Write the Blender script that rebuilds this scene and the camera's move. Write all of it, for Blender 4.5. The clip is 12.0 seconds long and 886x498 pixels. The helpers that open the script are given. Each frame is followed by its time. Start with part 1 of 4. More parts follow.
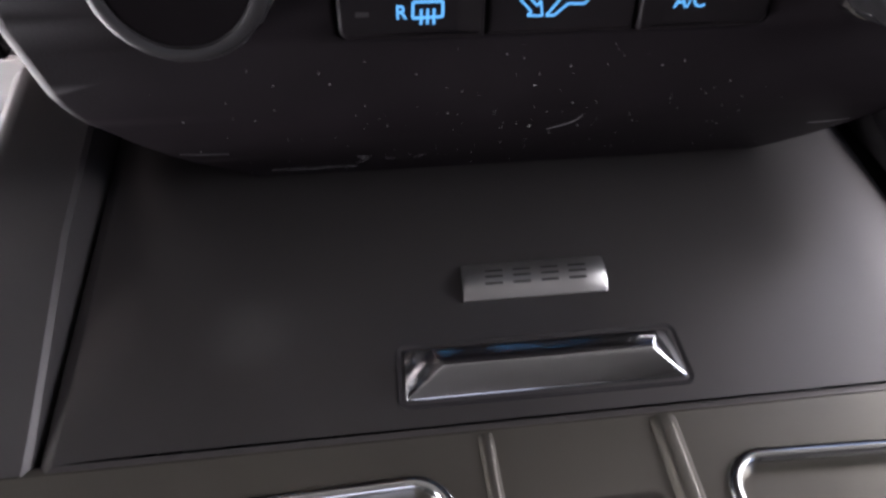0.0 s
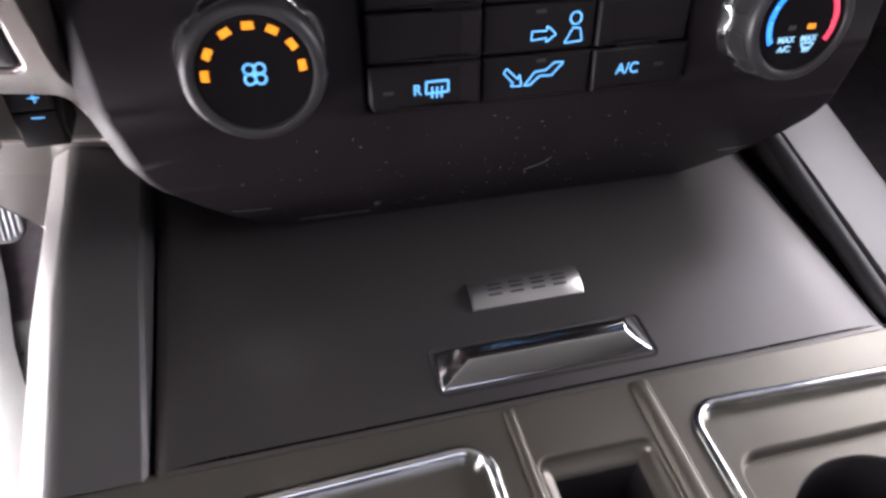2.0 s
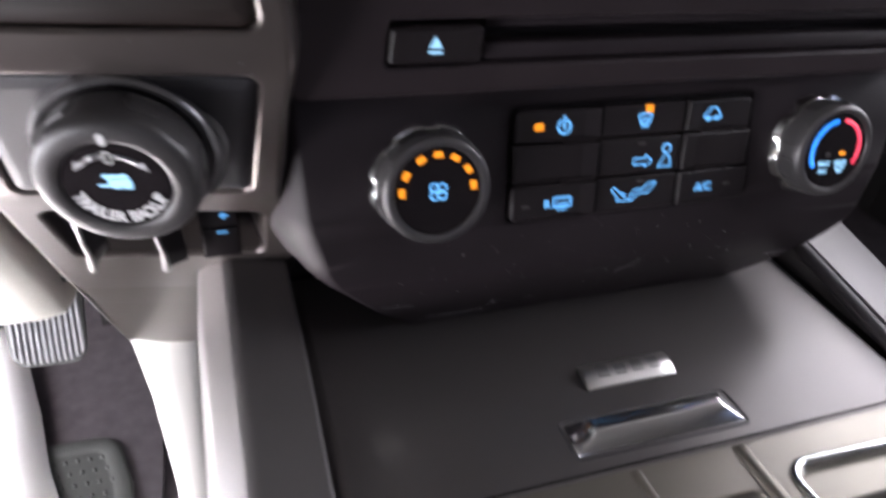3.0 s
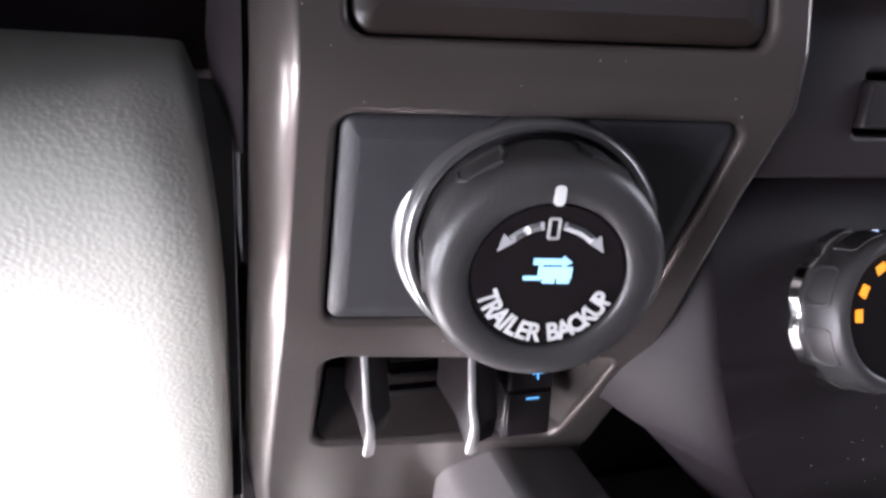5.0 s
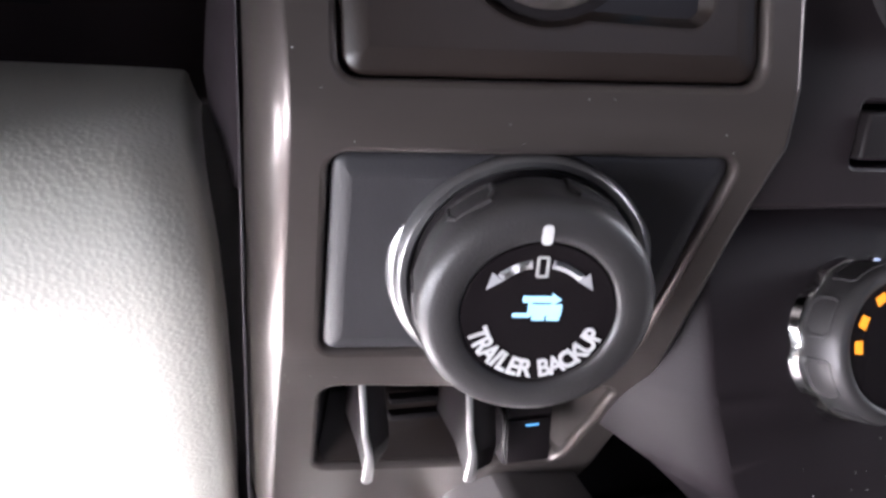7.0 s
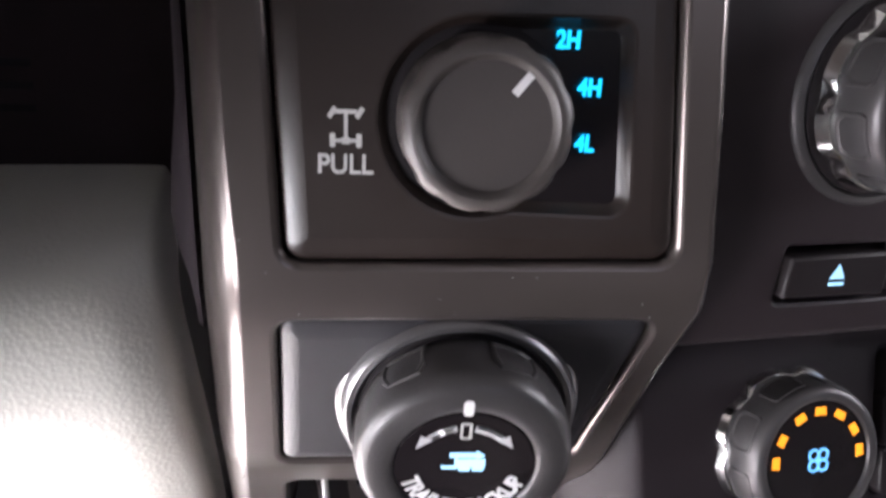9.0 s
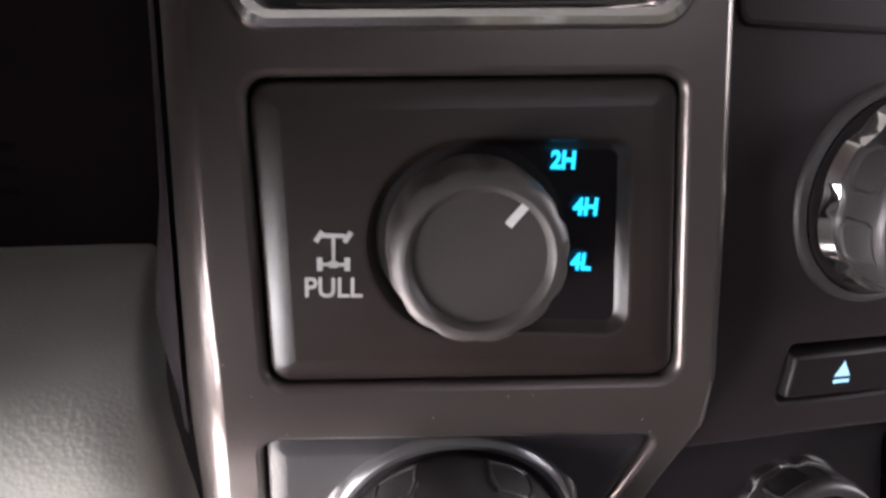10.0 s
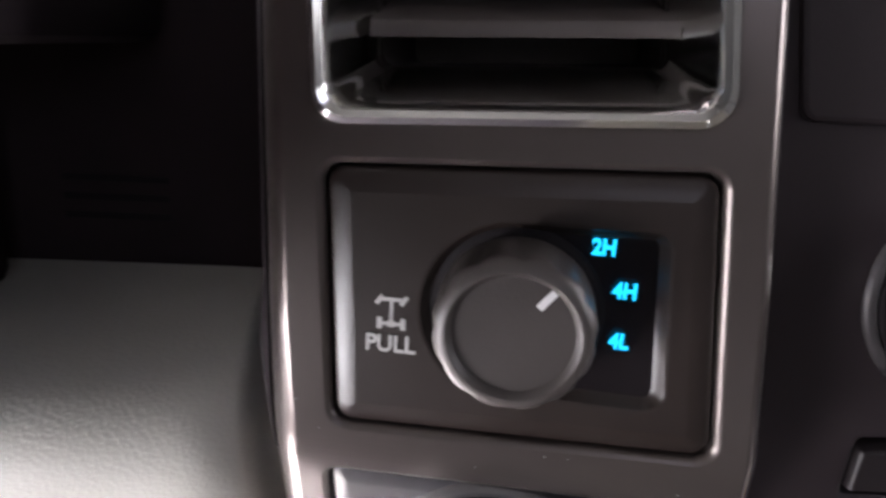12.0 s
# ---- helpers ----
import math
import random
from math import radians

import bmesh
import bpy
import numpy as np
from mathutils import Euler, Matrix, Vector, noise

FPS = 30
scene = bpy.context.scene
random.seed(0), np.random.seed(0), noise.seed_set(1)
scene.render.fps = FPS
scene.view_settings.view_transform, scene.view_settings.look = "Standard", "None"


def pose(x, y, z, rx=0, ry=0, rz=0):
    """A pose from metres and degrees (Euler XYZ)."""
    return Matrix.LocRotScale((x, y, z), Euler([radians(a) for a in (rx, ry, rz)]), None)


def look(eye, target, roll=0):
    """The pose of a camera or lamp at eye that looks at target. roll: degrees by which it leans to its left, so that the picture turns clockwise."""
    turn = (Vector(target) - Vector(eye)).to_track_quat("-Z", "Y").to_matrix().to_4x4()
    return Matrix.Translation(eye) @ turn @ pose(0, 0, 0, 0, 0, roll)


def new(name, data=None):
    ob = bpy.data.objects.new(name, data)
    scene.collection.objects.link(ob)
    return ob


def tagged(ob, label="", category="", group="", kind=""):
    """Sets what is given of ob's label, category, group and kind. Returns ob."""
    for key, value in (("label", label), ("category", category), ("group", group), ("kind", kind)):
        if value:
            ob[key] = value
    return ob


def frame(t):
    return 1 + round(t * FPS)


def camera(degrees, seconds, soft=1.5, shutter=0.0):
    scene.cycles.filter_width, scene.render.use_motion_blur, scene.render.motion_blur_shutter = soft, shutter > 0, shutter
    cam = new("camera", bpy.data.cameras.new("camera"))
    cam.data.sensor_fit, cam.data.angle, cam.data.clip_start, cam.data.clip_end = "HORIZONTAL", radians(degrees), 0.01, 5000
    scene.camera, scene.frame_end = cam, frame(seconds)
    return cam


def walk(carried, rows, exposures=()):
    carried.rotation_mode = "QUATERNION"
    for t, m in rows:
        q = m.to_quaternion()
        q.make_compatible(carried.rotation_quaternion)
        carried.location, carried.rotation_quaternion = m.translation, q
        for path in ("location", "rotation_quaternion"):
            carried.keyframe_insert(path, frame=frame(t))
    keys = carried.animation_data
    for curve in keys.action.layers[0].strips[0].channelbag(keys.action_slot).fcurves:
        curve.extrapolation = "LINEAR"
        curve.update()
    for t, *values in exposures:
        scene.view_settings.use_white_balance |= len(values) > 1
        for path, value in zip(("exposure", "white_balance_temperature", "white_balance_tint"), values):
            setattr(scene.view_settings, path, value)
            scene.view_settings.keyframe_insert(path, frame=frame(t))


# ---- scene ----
# ------------------------------------------------------------------ camera
cam = camera(65.7, 12.0, soft=2.9, shutter=0.5)
PATH = [
    (0, (-0.05665, -0.00410, 0.57383), (-0.02394, 0.19095, 0.34825), 3.08),
    (0.5, (-0.06408, -0.00760, 0.58498), (-0.01984, 0.18441, 0.35876), 4.18),
    (1, (-0.07056, -0.01129, 0.59396), (-0.01781, 0.18019, 0.36913), 4.80),
    (1.5, (-0.07716, -0.01476, 0.60251), (-0.01805, 0.17661, 0.37916), 5.07),
    (2, (-0.09459, -0.03795, 0.60764), (-0.02874, 0.16376, 0.39556), 4.40),
    (2.5, (-0.13362, -0.06317, 0.61837), (-0.04808, 0.14713, 0.42226), 6.10),
    (3, (-0.17448, -0.06285, 0.62358), (-0.08536, 0.16955, 0.45610), 5.06),
    (3.5, (-0.22585, -0.02634, 0.58837), (-0.13135, 0.22588, 0.45625), 4.63),
    (3.7, (-0.24142, -0.01242, 0.57800), (-0.14783, 0.24695, 0.45982), 3.89),
    (5.3, (-0.26787, 0.02479, 0.55104), (-0.17670, 0.30166, 0.48007), 2.60),
    (5.5, (-0.26742, 0.02467, 0.55117), (-0.17680, 0.30167, 0.48007), 2.41),
    (6, (-0.26635, 0.02479, 0.55308), (-0.17704, 0.30169, 0.47994), 2.23),
    (6.5, (-0.26429, 0.02449, 0.55559), (-0.17814, 0.30288, 0.48436), 2.15),
    (6.7, (-0.26358, 0.02382, 0.55689), (-0.17863, 0.30299, 0.48724), 2.27),
    (8.3, (-0.25265, 0.01774, 0.58459), (-0.17123, 0.29425, 0.50143), 2.31),
    (8.5, (-0.24993, 0.01653, 0.59496), (-0.17231, 0.29058, 0.50076), 2.65),
    (9, (-0.24832, 0.01757, 0.60741), (-0.17052, 0.29287, 0.51708), 2.80),
    (9.5, (-0.24738, 0.02508, 0.61997), (-0.16703, 0.30018, 0.53131), 2.58),
    (10, (-0.24482, 0.02841, 0.62767), (-0.16644, 0.30501, 0.54194), 2.50),
    (10.5, (-0.24116, 0.02803, 0.63103), (-0.16736, 0.30641, 0.54702), 2.80),
    (11, (-0.23640, 0.02626, 0.63587), (-0.16773, 0.30578, 0.55130), 3.84),
    (11.5, (-0.22753, 0.02337, 0.64312), (-0.17808, 0.30565, 0.55442), 4.09),
    (12, (-0.22769, 0.01545, 0.64663), (-0.21188, 0.30193, 0.55897), 3.13),
]
EXPOSURES = [(0.0, 4.00, 6150, 19), (1.5, 4.30, 6200, 19), (2.5, 4.60, 6250, 19), (3.0, 4.45, 6200, 19), (3.5, 4.00, 6100, 19), (5.5, 4.70, 6000, 19), (6.5, 4.70, 6050, 19), (8.5, 4.84, 6100, 20), (9.5, 4.78, 6460, 20), (11.0, 4.96, 6510, 20), (12.0, 4.79, 6360, 20)]
walk(cam, [(t, look(eye, target, roll)) for t, eye, target, roll in PATH], EXPOSURES)

# ------------------------------------------------------------------ world and light
world = bpy.data.worlds.new("sky")
scene.world = world
world.use_nodes = True
wn = world.node_tree.nodes
sky = wn.new("ShaderNodeTexSky")
sky.sky_type = "NISHITA"
sky.sun_disc = False
sky.air_density, sky.dust_density, sky.ozone_density = 0.7, 6.0, 0.3
sky.sun_elevation = radians(54)
sky.sun_rotation = radians(231.3)
world.node_tree.links.new(sky.outputs["Color"], wn["Background"].inputs["Color"])
wn["Background"].inputs["Strength"].default_value = 0.022

sun_data = bpy.data.lights.new("sun", "SUN")
sun_data.energy, sun_data.angle, sun_data.color = 5.0, radians(0.6), (1.0, 0.96, 0.90)
sun = new("sun", sun_data)
sun.matrix_world = look((-0.5, -0.4, 0.88), (0, 0, 0))


def window_light(name, eye, target, sx, sy, watts, color):
    data = bpy.data.lights.new(name, "AREA")
    data.shape, data.size, data.size_y, data.energy, data.color = "RECTANGLE", sx, sy, watts, color
    lamp = new(name, data)
    lamp.matrix_world = look(eye, target)
    return lamp


# daylight that enters by the open driver's doorway, the windscreen and the other windows
window_light("doorway_light", (-0.93, -0.20, 0.25), (-0.2, 0.16, 0.44), 0.34, 0.22, 0.41, (0.98, 1.0, 0.99))
window_light("doorway_upper_light", (-0.93, -0.30, 0.76), (0.0, 0.10, 0.40), 0.30, 0.36, 0.24, (0.97, 1.0, 0.98))
window_light("windscreen_light", (-0.28, 0.60, 1.02), (-0.15, 0.08, 0.40), 1.0, 0.36, 1.85, (1.0, 1.0, 0.97))
window_light("passenger_window_light", (0.90, 0.05, 0.87), (0.0, 0.05, 0.50), 0.60, 0.44, 0.46, (1.0, 0.99, 0.95))
window_light("windscreen_corner_light", (0.88, 0.50, 1.02), (0.10, 0.08, 0.40), 0.26, 0.22, 0.14, (1.0, 1.0, 0.96))
# extra doorway lamp, added to brighten the surround's bevel and the footwell
window_light("doorway_bevel_fill", (-0.94, 0.34, 0.38), (-0.29, 0.28, 0.34), 0.30, 0.30, 0.64, (0.98, 1.0, 0.99))
window_light("rear_window_light", (0.0, -1.38, 0.93), (0.0, 0.2, 0.5), 1.2, 0.34, 0.015, (1.0, 0.97, 0.95))

# ------------------------------------------------------------------ materials
LAMP = 0.075  # brightness of the backlit markings beside full daylight


def material(name, base, rough=0.5, metal=0.0, grain=0.0, grain_scale=900.0, wear=0.12, wear_scale=35.0, coat=0.0,
             glow=None, glow_strength=1.0, specular=0.5, rough_vary=0.045):
    m = bpy.data.materials.new(name)
    m.use_nodes = True
    nodes, links = m.node_tree.nodes, m.node_tree.links
    b = nodes["Principled BSDF"]
    b.inputs["Metallic"].default_value = metal
    b.inputs["Specular IOR Level"].default_value = specular
    b.inputs["Coat Weight"].default_value = coat
    where = nodes.new("ShaderNodeTexCoord")
    large = nodes.new("ShaderNodeTexNoise")
    large.inputs["Scale"].default_value, large.inputs["Detail"].default_value = wear_scale, 5.0
    links.new(where.outputs["Object"], large.inputs["Vector"])
    fine = nodes.new("ShaderNodeTexNoise")
    fine.inputs["Scale"].default_value, fine.inputs["Detail"].default_value = grain_scale, 3.0
    links.new(where.outputs["Object"], fine.inputs["Vector"])
    ramp = nodes.new("ShaderNodeMapRange")
    ramp.inputs["From Min"].default_value, ramp.inputs["From Max"].default_value = 0.2, 0.8
    ramp.inputs["To Min"].default_value, ramp.inputs["To Max"].default_value = 1.0 - wear, 1.0 + wear
    links.new(large.outputs["Fac"], ramp.inputs["Value"])
    tint = nodes.new("ShaderNodeMix")
    tint.data_type, tint.blend_type = "RGBA", "MULTIPLY"
    tint.inputs["Factor"].default_value = 1.0
    tint.inputs["A"].default_value = (*base, 1)
    links.new(ramp.outputs["Result"], tint.inputs["B"])
    links.new(tint.outputs["Result"], b.inputs["Base Color"])
    gloss = nodes.new("ShaderNodeMapRange")
    gloss.inputs["From Min"].default_value, gloss.inputs["From Max"].default_value = 0.2, 0.8
    gloss.inputs["To Min"].default_value = max(0.02, rough - rough_vary)
    gloss.inputs["To Max"].default_value = min(1.0, rough + rough_vary)
    links.new(large.outputs["Fac"], gloss.inputs["Value"])
    links.new(gloss.outputs["Result"], b.inputs["Roughness"])
    if grain:
        bump = nodes.new("ShaderNodeBump")
        bump.inputs["Strength"].default_value, bump.inputs["Distance"].default_value = min(1.0, grain), 0.0003
        links.new(fine.outputs["Fac"], bump.inputs["Height"])
        links.new(bump.outputs["Normal"], b.inputs["Normal"])
    if glow:
        b.inputs["Emission Color"].default_value = (*glow, 1)
        b.inputs["Emission Strength"].default_value = glow_strength * LAMP
    return m


def leather(name, base):
    """Moulded, leather-grained vinyl: a cell pattern in relief."""
    m = material(name, base, 0.46, 0.0, 0.0, wear=0.05, specular=0.5)
    nodes, links = m.node_tree.nodes, m.node_tree.links
    where = nodes.new("ShaderNodeTexCoord")
    cells = nodes.new("ShaderNodeTexVoronoi")
    cells.feature = "SMOOTH_F1"
    cells.inputs["Scale"].default_value = 860.0
    links.new(where.outputs["Object"], cells.inputs["Vector"])
    bump = nodes.new("ShaderNodeBump")
    bump.inputs["Strength"].default_value, bump.inputs["Distance"].default_value = 0.4, 0.0004
    links.new(cells.outputs["Distance"], bump.inputs["Height"])
    links.new(bump.outputs["Normal"], nodes["Principled BSDF"].inputs["Normal"])
    return m


TRIM = material("gunmetal_plastic", (0.106, 0.090, 0.084), 0.28, 0.66, 0.0, 1500, 0.05, 25, rough_vary=0.0)
DECK = material("console_gunmetal", (0.165, 0.150, 0.127), 0.31, 0.6, 0.12, 1500, 0.06, 25)
LID = material("lid_plastic", (0.112, 0.102, 0.101), 0.34, 0.60, 0.12, 1800, 0.06, 14, rough_vary=0.04, specular=0.6)
BLACK = material("black_plastic", (0.0175, 0.0135, 0.0155), 0.55, 0.0, 0.25, 1600, 0.2, 30, specular=0.15)
GLOSS = material("gloss_black", (0.010, 0.008, 0.009), 0.22, 0.0, 0.05, 900, 0.2, 30, specular=0.2)
SOFT = material("soft_black", (0.028, 0.024, 0.026), 0.5, 0.0, 0.3, 1400, 0.2, 30)
BUTTON = material("button_black", (0.015, 0.012, 0.013), 0.40, 0.0, 0.15, 1600, 0.15, 40, specular=0.2)
PLATE = material("plate_black", (0.018, 0.0125, 0.0105), 0.36, 0.0, 0.15, 1600, 0.15, 40)
PLATE_GREY = material("plate_charcoal", (0.0175, 0.0165, 0.0195), 0.48, 0.0, 0.2, 1600, 0.1, 40)
RUBBER = material("knob_rubber", (0.036, 0.0335, 0.034), 0.38, 0.0, 0.25, 1500, 0.15, 60)
SKIRT = material("knob_skirt", (0.17, 0.167, 0.17), 0.30, 0.8, 0.1, 1500, 0.1, 60)
SATIN = material("satin_grey", (0.17, 0.165, 0.17), 0.34, 0.6, 0.1, 1500, 0.1, 60)
KNOB = material("knob_grey", (0.062, 0.058, 0.059), 0.40, 0.4, 0.1, 1500, 0.1, 60)
VENT = material("vent_plastic", (0.11, 0.096, 0.09), 0.45, 0.0, 0.2, 1500, 0.1, 40)
CHROME = material("chrome", (0.88, 0.89, 0.87), 0.12, 1.0, 0.0, 900, 0.04, 40, rough_vary=0.05)
BADGE = material("brushed_silver", (0.55, 0.54, 0.53), 0.34, 0.9, 0.2, 2200, 0.05, 80)
VOID = material("unlit_black", (0.012, 0.010, 0.011), 0.7, specular=0.15)
KNEE = leather("light_grey_vinyl", (0.47, 0.466, 0.42))
CREAM = material("cream_plastic", (0.74, 0.73, 0.69), 0.55, 0.0, 0.3, 1200, 0.04, 20)
DASH = material("dark_vinyl", (0.026, 0.019, 0.020), 0.7, 0.0, 0.4, 1200, 0.2, 30, specular=0.1)
CARPET = material("carpet", (0.040, 0.033, 0.037), 0.95, 0.0, 1.0, 700, 0.45, 60)
MAT = material("rubber_mat", (0.036, 0.038, 0.034), 0.6, 0.0, 0.5, 900, 0.25, 50)
PEDAL = material("pedal_metal", (0.22, 0.22, 0.23), 0.42, 0.6, 0.2, 900, 0.15, 80)
PAPER = material("white_paper", (0.80, 0.80, 0.79), 0.8, 0.0, 0.2, 500, 0.03, 20)
WHITE = material("white_print", (0.62, 0.62, 0.62), 0.5, 0.0, 0.0, 900, 0.06, 300)
GREYPRINT = material("grey_print", (0.46, 0.46, 0.45), 0.5, 0.0, 0.0, 900, 0.1, 300)
BLUE = material("backlit_blue", (0.1, 0.3, 0.5), 0.5, glow=(0.13, 0.47, 0.92), glow_strength=0.78)
PALE = material("backlit_pale_blue", (0.3, 0.5, 0.6), 0.5, glow=(0.25, 0.55, 0.80), glow_strength=0.75)
DEEPBLUE = material("backlit_deep_blue", (0.02, 0.15, 0.5), 0.5, glow=(0.02, 0.27, 0.98), glow_strength=0.95)
CYAN = material("backlit_cyan", (0.0, 0.3, 0.5), 0.5, glow=(0.0, 0.52, 0.95), glow_strength=1.0)
ORANGE = material("backlit_orange", (0.5, 0.25, 0.02), 0.5, glow=(0.95, 0.27, 0.004), glow_strength=0.8)
RED = material("backlit_red", (0.5, 0.03, 0.05), 0.5, glow=(0.85, 0.05, 0.10), glow_strength=0.9)
DIMLED = material("unlit_indicator", (0.05, 0.045, 0.045), 0.4)
SEAT = material("seat_cloth", (0.035, 0.033, 0.032), 0.9, 0.0, 0.8, 600, 0.2, 30)
LINING = material("roof_lining", (0.15, 0.145, 0.14), 0.9, 0.0, 0.5, 600, 0.05, 10)
METALPAINT = material("door_vinyl", (0.07, 0.068, 0.066), 0.6, 0.0, 0.4, 900, 0.1, 20)

# ------------------------------------------------------------------ mesh helpers (millimetres in, metres out)


def linear(x, xs, ys):
    return float(np.interp(x, xs, ys))


def thing(name, label, category, place=(0, 0, 0), group="", kind=""):
    ob = new(name)
    ob.empty_display_size = 0.01
    ob.location = [c * 0.001 for c in place]
    return tagged(ob, label, category, group, kind)


def world_place(ob):
    v = Vector((0, 0, 0))
    while ob is not None:
        v += ob.location
        ob = ob.parent
    return v


def part(name, bm, mat, parent=None, label="", smooth=True, sharp=38):
    """Links a bmesh, in millimetres of the world, as one mesh object."""
    bmesh.ops.remove_doubles(bm, verts=bm.verts, dist=0.002)
    bmesh.ops.recalc_face_normals(bm, faces=bm.faces)
    at = world_place(parent) if parent else Vector((0, 0, 0))
    for v in bm.verts:
        v.co = v.co * 0.001 - at
    mark = bm.faces.layers.int.get("planar")
    for f in bm.faces:
        f.smooth = smooth and not (mark and f[mark])
    if mark:
        bm.faces.layers.int.remove(mark)
    if smooth:
        for e in bm.edges:
            if len(e.link_faces) == 2 and e.calc_face_angle(0) > radians(sharp):
                e.smooth = False
    me = bpy.data.meshes.new(name)
    bm.to_mesh(me)
    bm.free()
    me.materials.append(mat)
    ob = new(name, me)
    ob.parent = parent
    if label:
        ob["label"] = label
    return ob


def rounded(corners, radius, off=0.0, n=6):
    """A closed ring: the polygon moved outwards by off, with its corners rounded. Corners run anticlockwise."""
    k = len(corners)
    rad = radius if isinstance(radius, (list, tuple)) else [radius] * k
    lines = []
    for i in range(k):
        a, b = Vector(corners[i]), Vector(corners[(i + 1) % k])
        d = (b - a).normalized()
        nrm = Vector((d.y, -d.x))
        lines.append((a + nrm * off, d))
    pts = []
    for i in range(k):
        (p, d), (q, e) = lines[i - 1], lines[i]
        cross = d.x * e.y - d.y * e.x
        if abs(cross) < 1e-6:
            c = q.copy()
        else:
            s = ((q - p).x * e.y - (q - p).y * e.x) / cross
            c = p + d * s
        turn = math.atan2(cross, d.dot(e))
        r = max(0.05, rad[i] + (off if turn > 0 else -off))
        t = r * abs(math.tan(turn / 2))
        s0, s1 = c - d * t, c + e * t
        for j in range(n):
            f = j / (n - 1)
            w0, w1, w2 = (1 - f) ** 2, 2 * f * (1 - f), f * f
            w1 *= math.cos(turn / 2)
            pts.append((s0 * w0 + c * w1 + s1 * w2) / (w0 + w1 + w2))
    return pts


def circle(cx, cy, r, n=48, lobes=0, depth=0.0):
    out = []
    for i in range(n):
        a = 2 * math.pi * i / n
        q = r
        if lobes:
            q = r - depth * max(0.0, math.cos(lobes * a)) ** 2
        out.append(Vector((cx + q * math.cos(a), cy + q * math.sin(a))))
    return out


def loft(bm, rings, cap_first=False, cap_last=False, closed=True):
    loops = [[bm.verts.new(p) for p in ring] for ring in rings]
    for a, b in zip(loops, loops[1:]):
        m = len(a)
        for i in range(m if closed else m - 1):
            j = (i + 1) % m
            bm.faces.new((a[i], a[j], b[j], b[i]))
    if cap_first:
        bm.faces.new(loops[0])
    if cap_last:
        bm.faces.new(loops[-1])
    return loops


def fill(outer, holes, cuts_u=(), cuts_v=()):
    """A flat sheet with holes, cut along lines so that it can be bent."""
    bm = bmesh.new()
    for ring in (outer, *holes):
        vs = [bm.verts.new((p.x, p.y, 0)) for p in ring]
        for i in range(len(vs)):
            bm.edges.new((vs[i], vs[(i + 1) % len(vs)]))
    bmesh.ops.triangle_fill(bm, use_beauty=True, use_dissolve=False, edges=bm.edges[:], normal=(0, 0, 1))
    for axis, cuts in ((0, cuts_u), (1, cuts_v)):
        for c in cuts:
            co, no = [0, 0, 0], [0, 0, 0]
            co[axis], no[axis] = c, 1
            bmesh.ops.bisect_plane(bm, geom=bm.verts[:] + bm.edges[:] + bm.faces[:], plane_co=co, plane_no=no, dist=1e-5)
    bmesh.ops.dissolve_degenerate(bm, dist=0.03, edges=bm.edges[:])
    return bm


def grown(ring, off):
    """A closed ring of points (anticlockwise) moved outwards."""
    k, out = len(ring), []
    for i in range(k):
        d = (ring[(i + 1) % k] - ring[i - 1]).normalized()
        out.append(ring[i] + Vector((d.y, -d.x)) * off)
    return out


def plate(surface, outer, outer_radius, holes=(), edge=((0, -6), (0, -2), (-1, -0.5), (-2.5, 0)), rim=((0, 0), (-0.8, -0.5), (-1.2, -2), (-1.2, -8)),
          cuts_v=(), cuts_u=(), n=6, planar=False):
    """A sheet on surface(u, v, w) with a rolled outer edge (off, w) and rolled openings. Holes: (corners, radius) or a ring of points."""
    last = edge[-1]
    hole_rings = []
    for h in holes:
        hole_rings.append((lambda off, h=h: rounded(h[0], h[1], off, n)) if isinstance(h, tuple) else (lambda off, h=h: grown(h, off)))
    bm = fill(rounded(outer, outer_radius, last[0], n), [h(rim[0][0]) for h in hole_rings], cuts_u, cuts_v)
    for v in bm.verts:
        v.co = surface(v.co.x, v.co.y, last[1])
    mark = bm.faces.layers.int.new("planar")
    for f in bm.faces:
        f[mark] = int(planar)
    loft(bm, [[surface(p.x, p.y, w) for p in rounded(outer, outer_radius, off, n)] for off, w in edge])
    for h in hole_rings:
        if len(rim) > 1:
            loft(bm, [[surface(p.x, p.y, w) for p in h(off)] for off, w in rim])
    return bm


def turned(centre, axis, profile, n=56, lobes=None, spin=0.0, up=(0, 0, 1)):
    """A turned body about axis; profile: (radius, height along the axis). lobes: {row: (count, depth)}."""
    a = Vector(axis).normalized()
    e = Vector(up).cross(a).normalized()
    g = a.cross(e)
    bm = bmesh.new()
    rings = []
    for row, (r, h) in enumerate(profile):
        count, depth = (lobes or {}).get(row, (0, 0))
        ring = []
        for i in range(n):
            t = 2 * math.pi * i / n + spin
            q = r
            if count:
                q = r - depth * (0.5 + 0.5 * math.cos(count * t)) ** 3
            ring.append(Vector(centre) + e * (q * math.cos(t)) + g * (q * math.sin(t)) + a * h)
        rings.append(ring)
    loft(bm, rings, cap_first=profile[0][0] > 0.01, cap_last=profile[-1][0] > 0.01)
    return bm


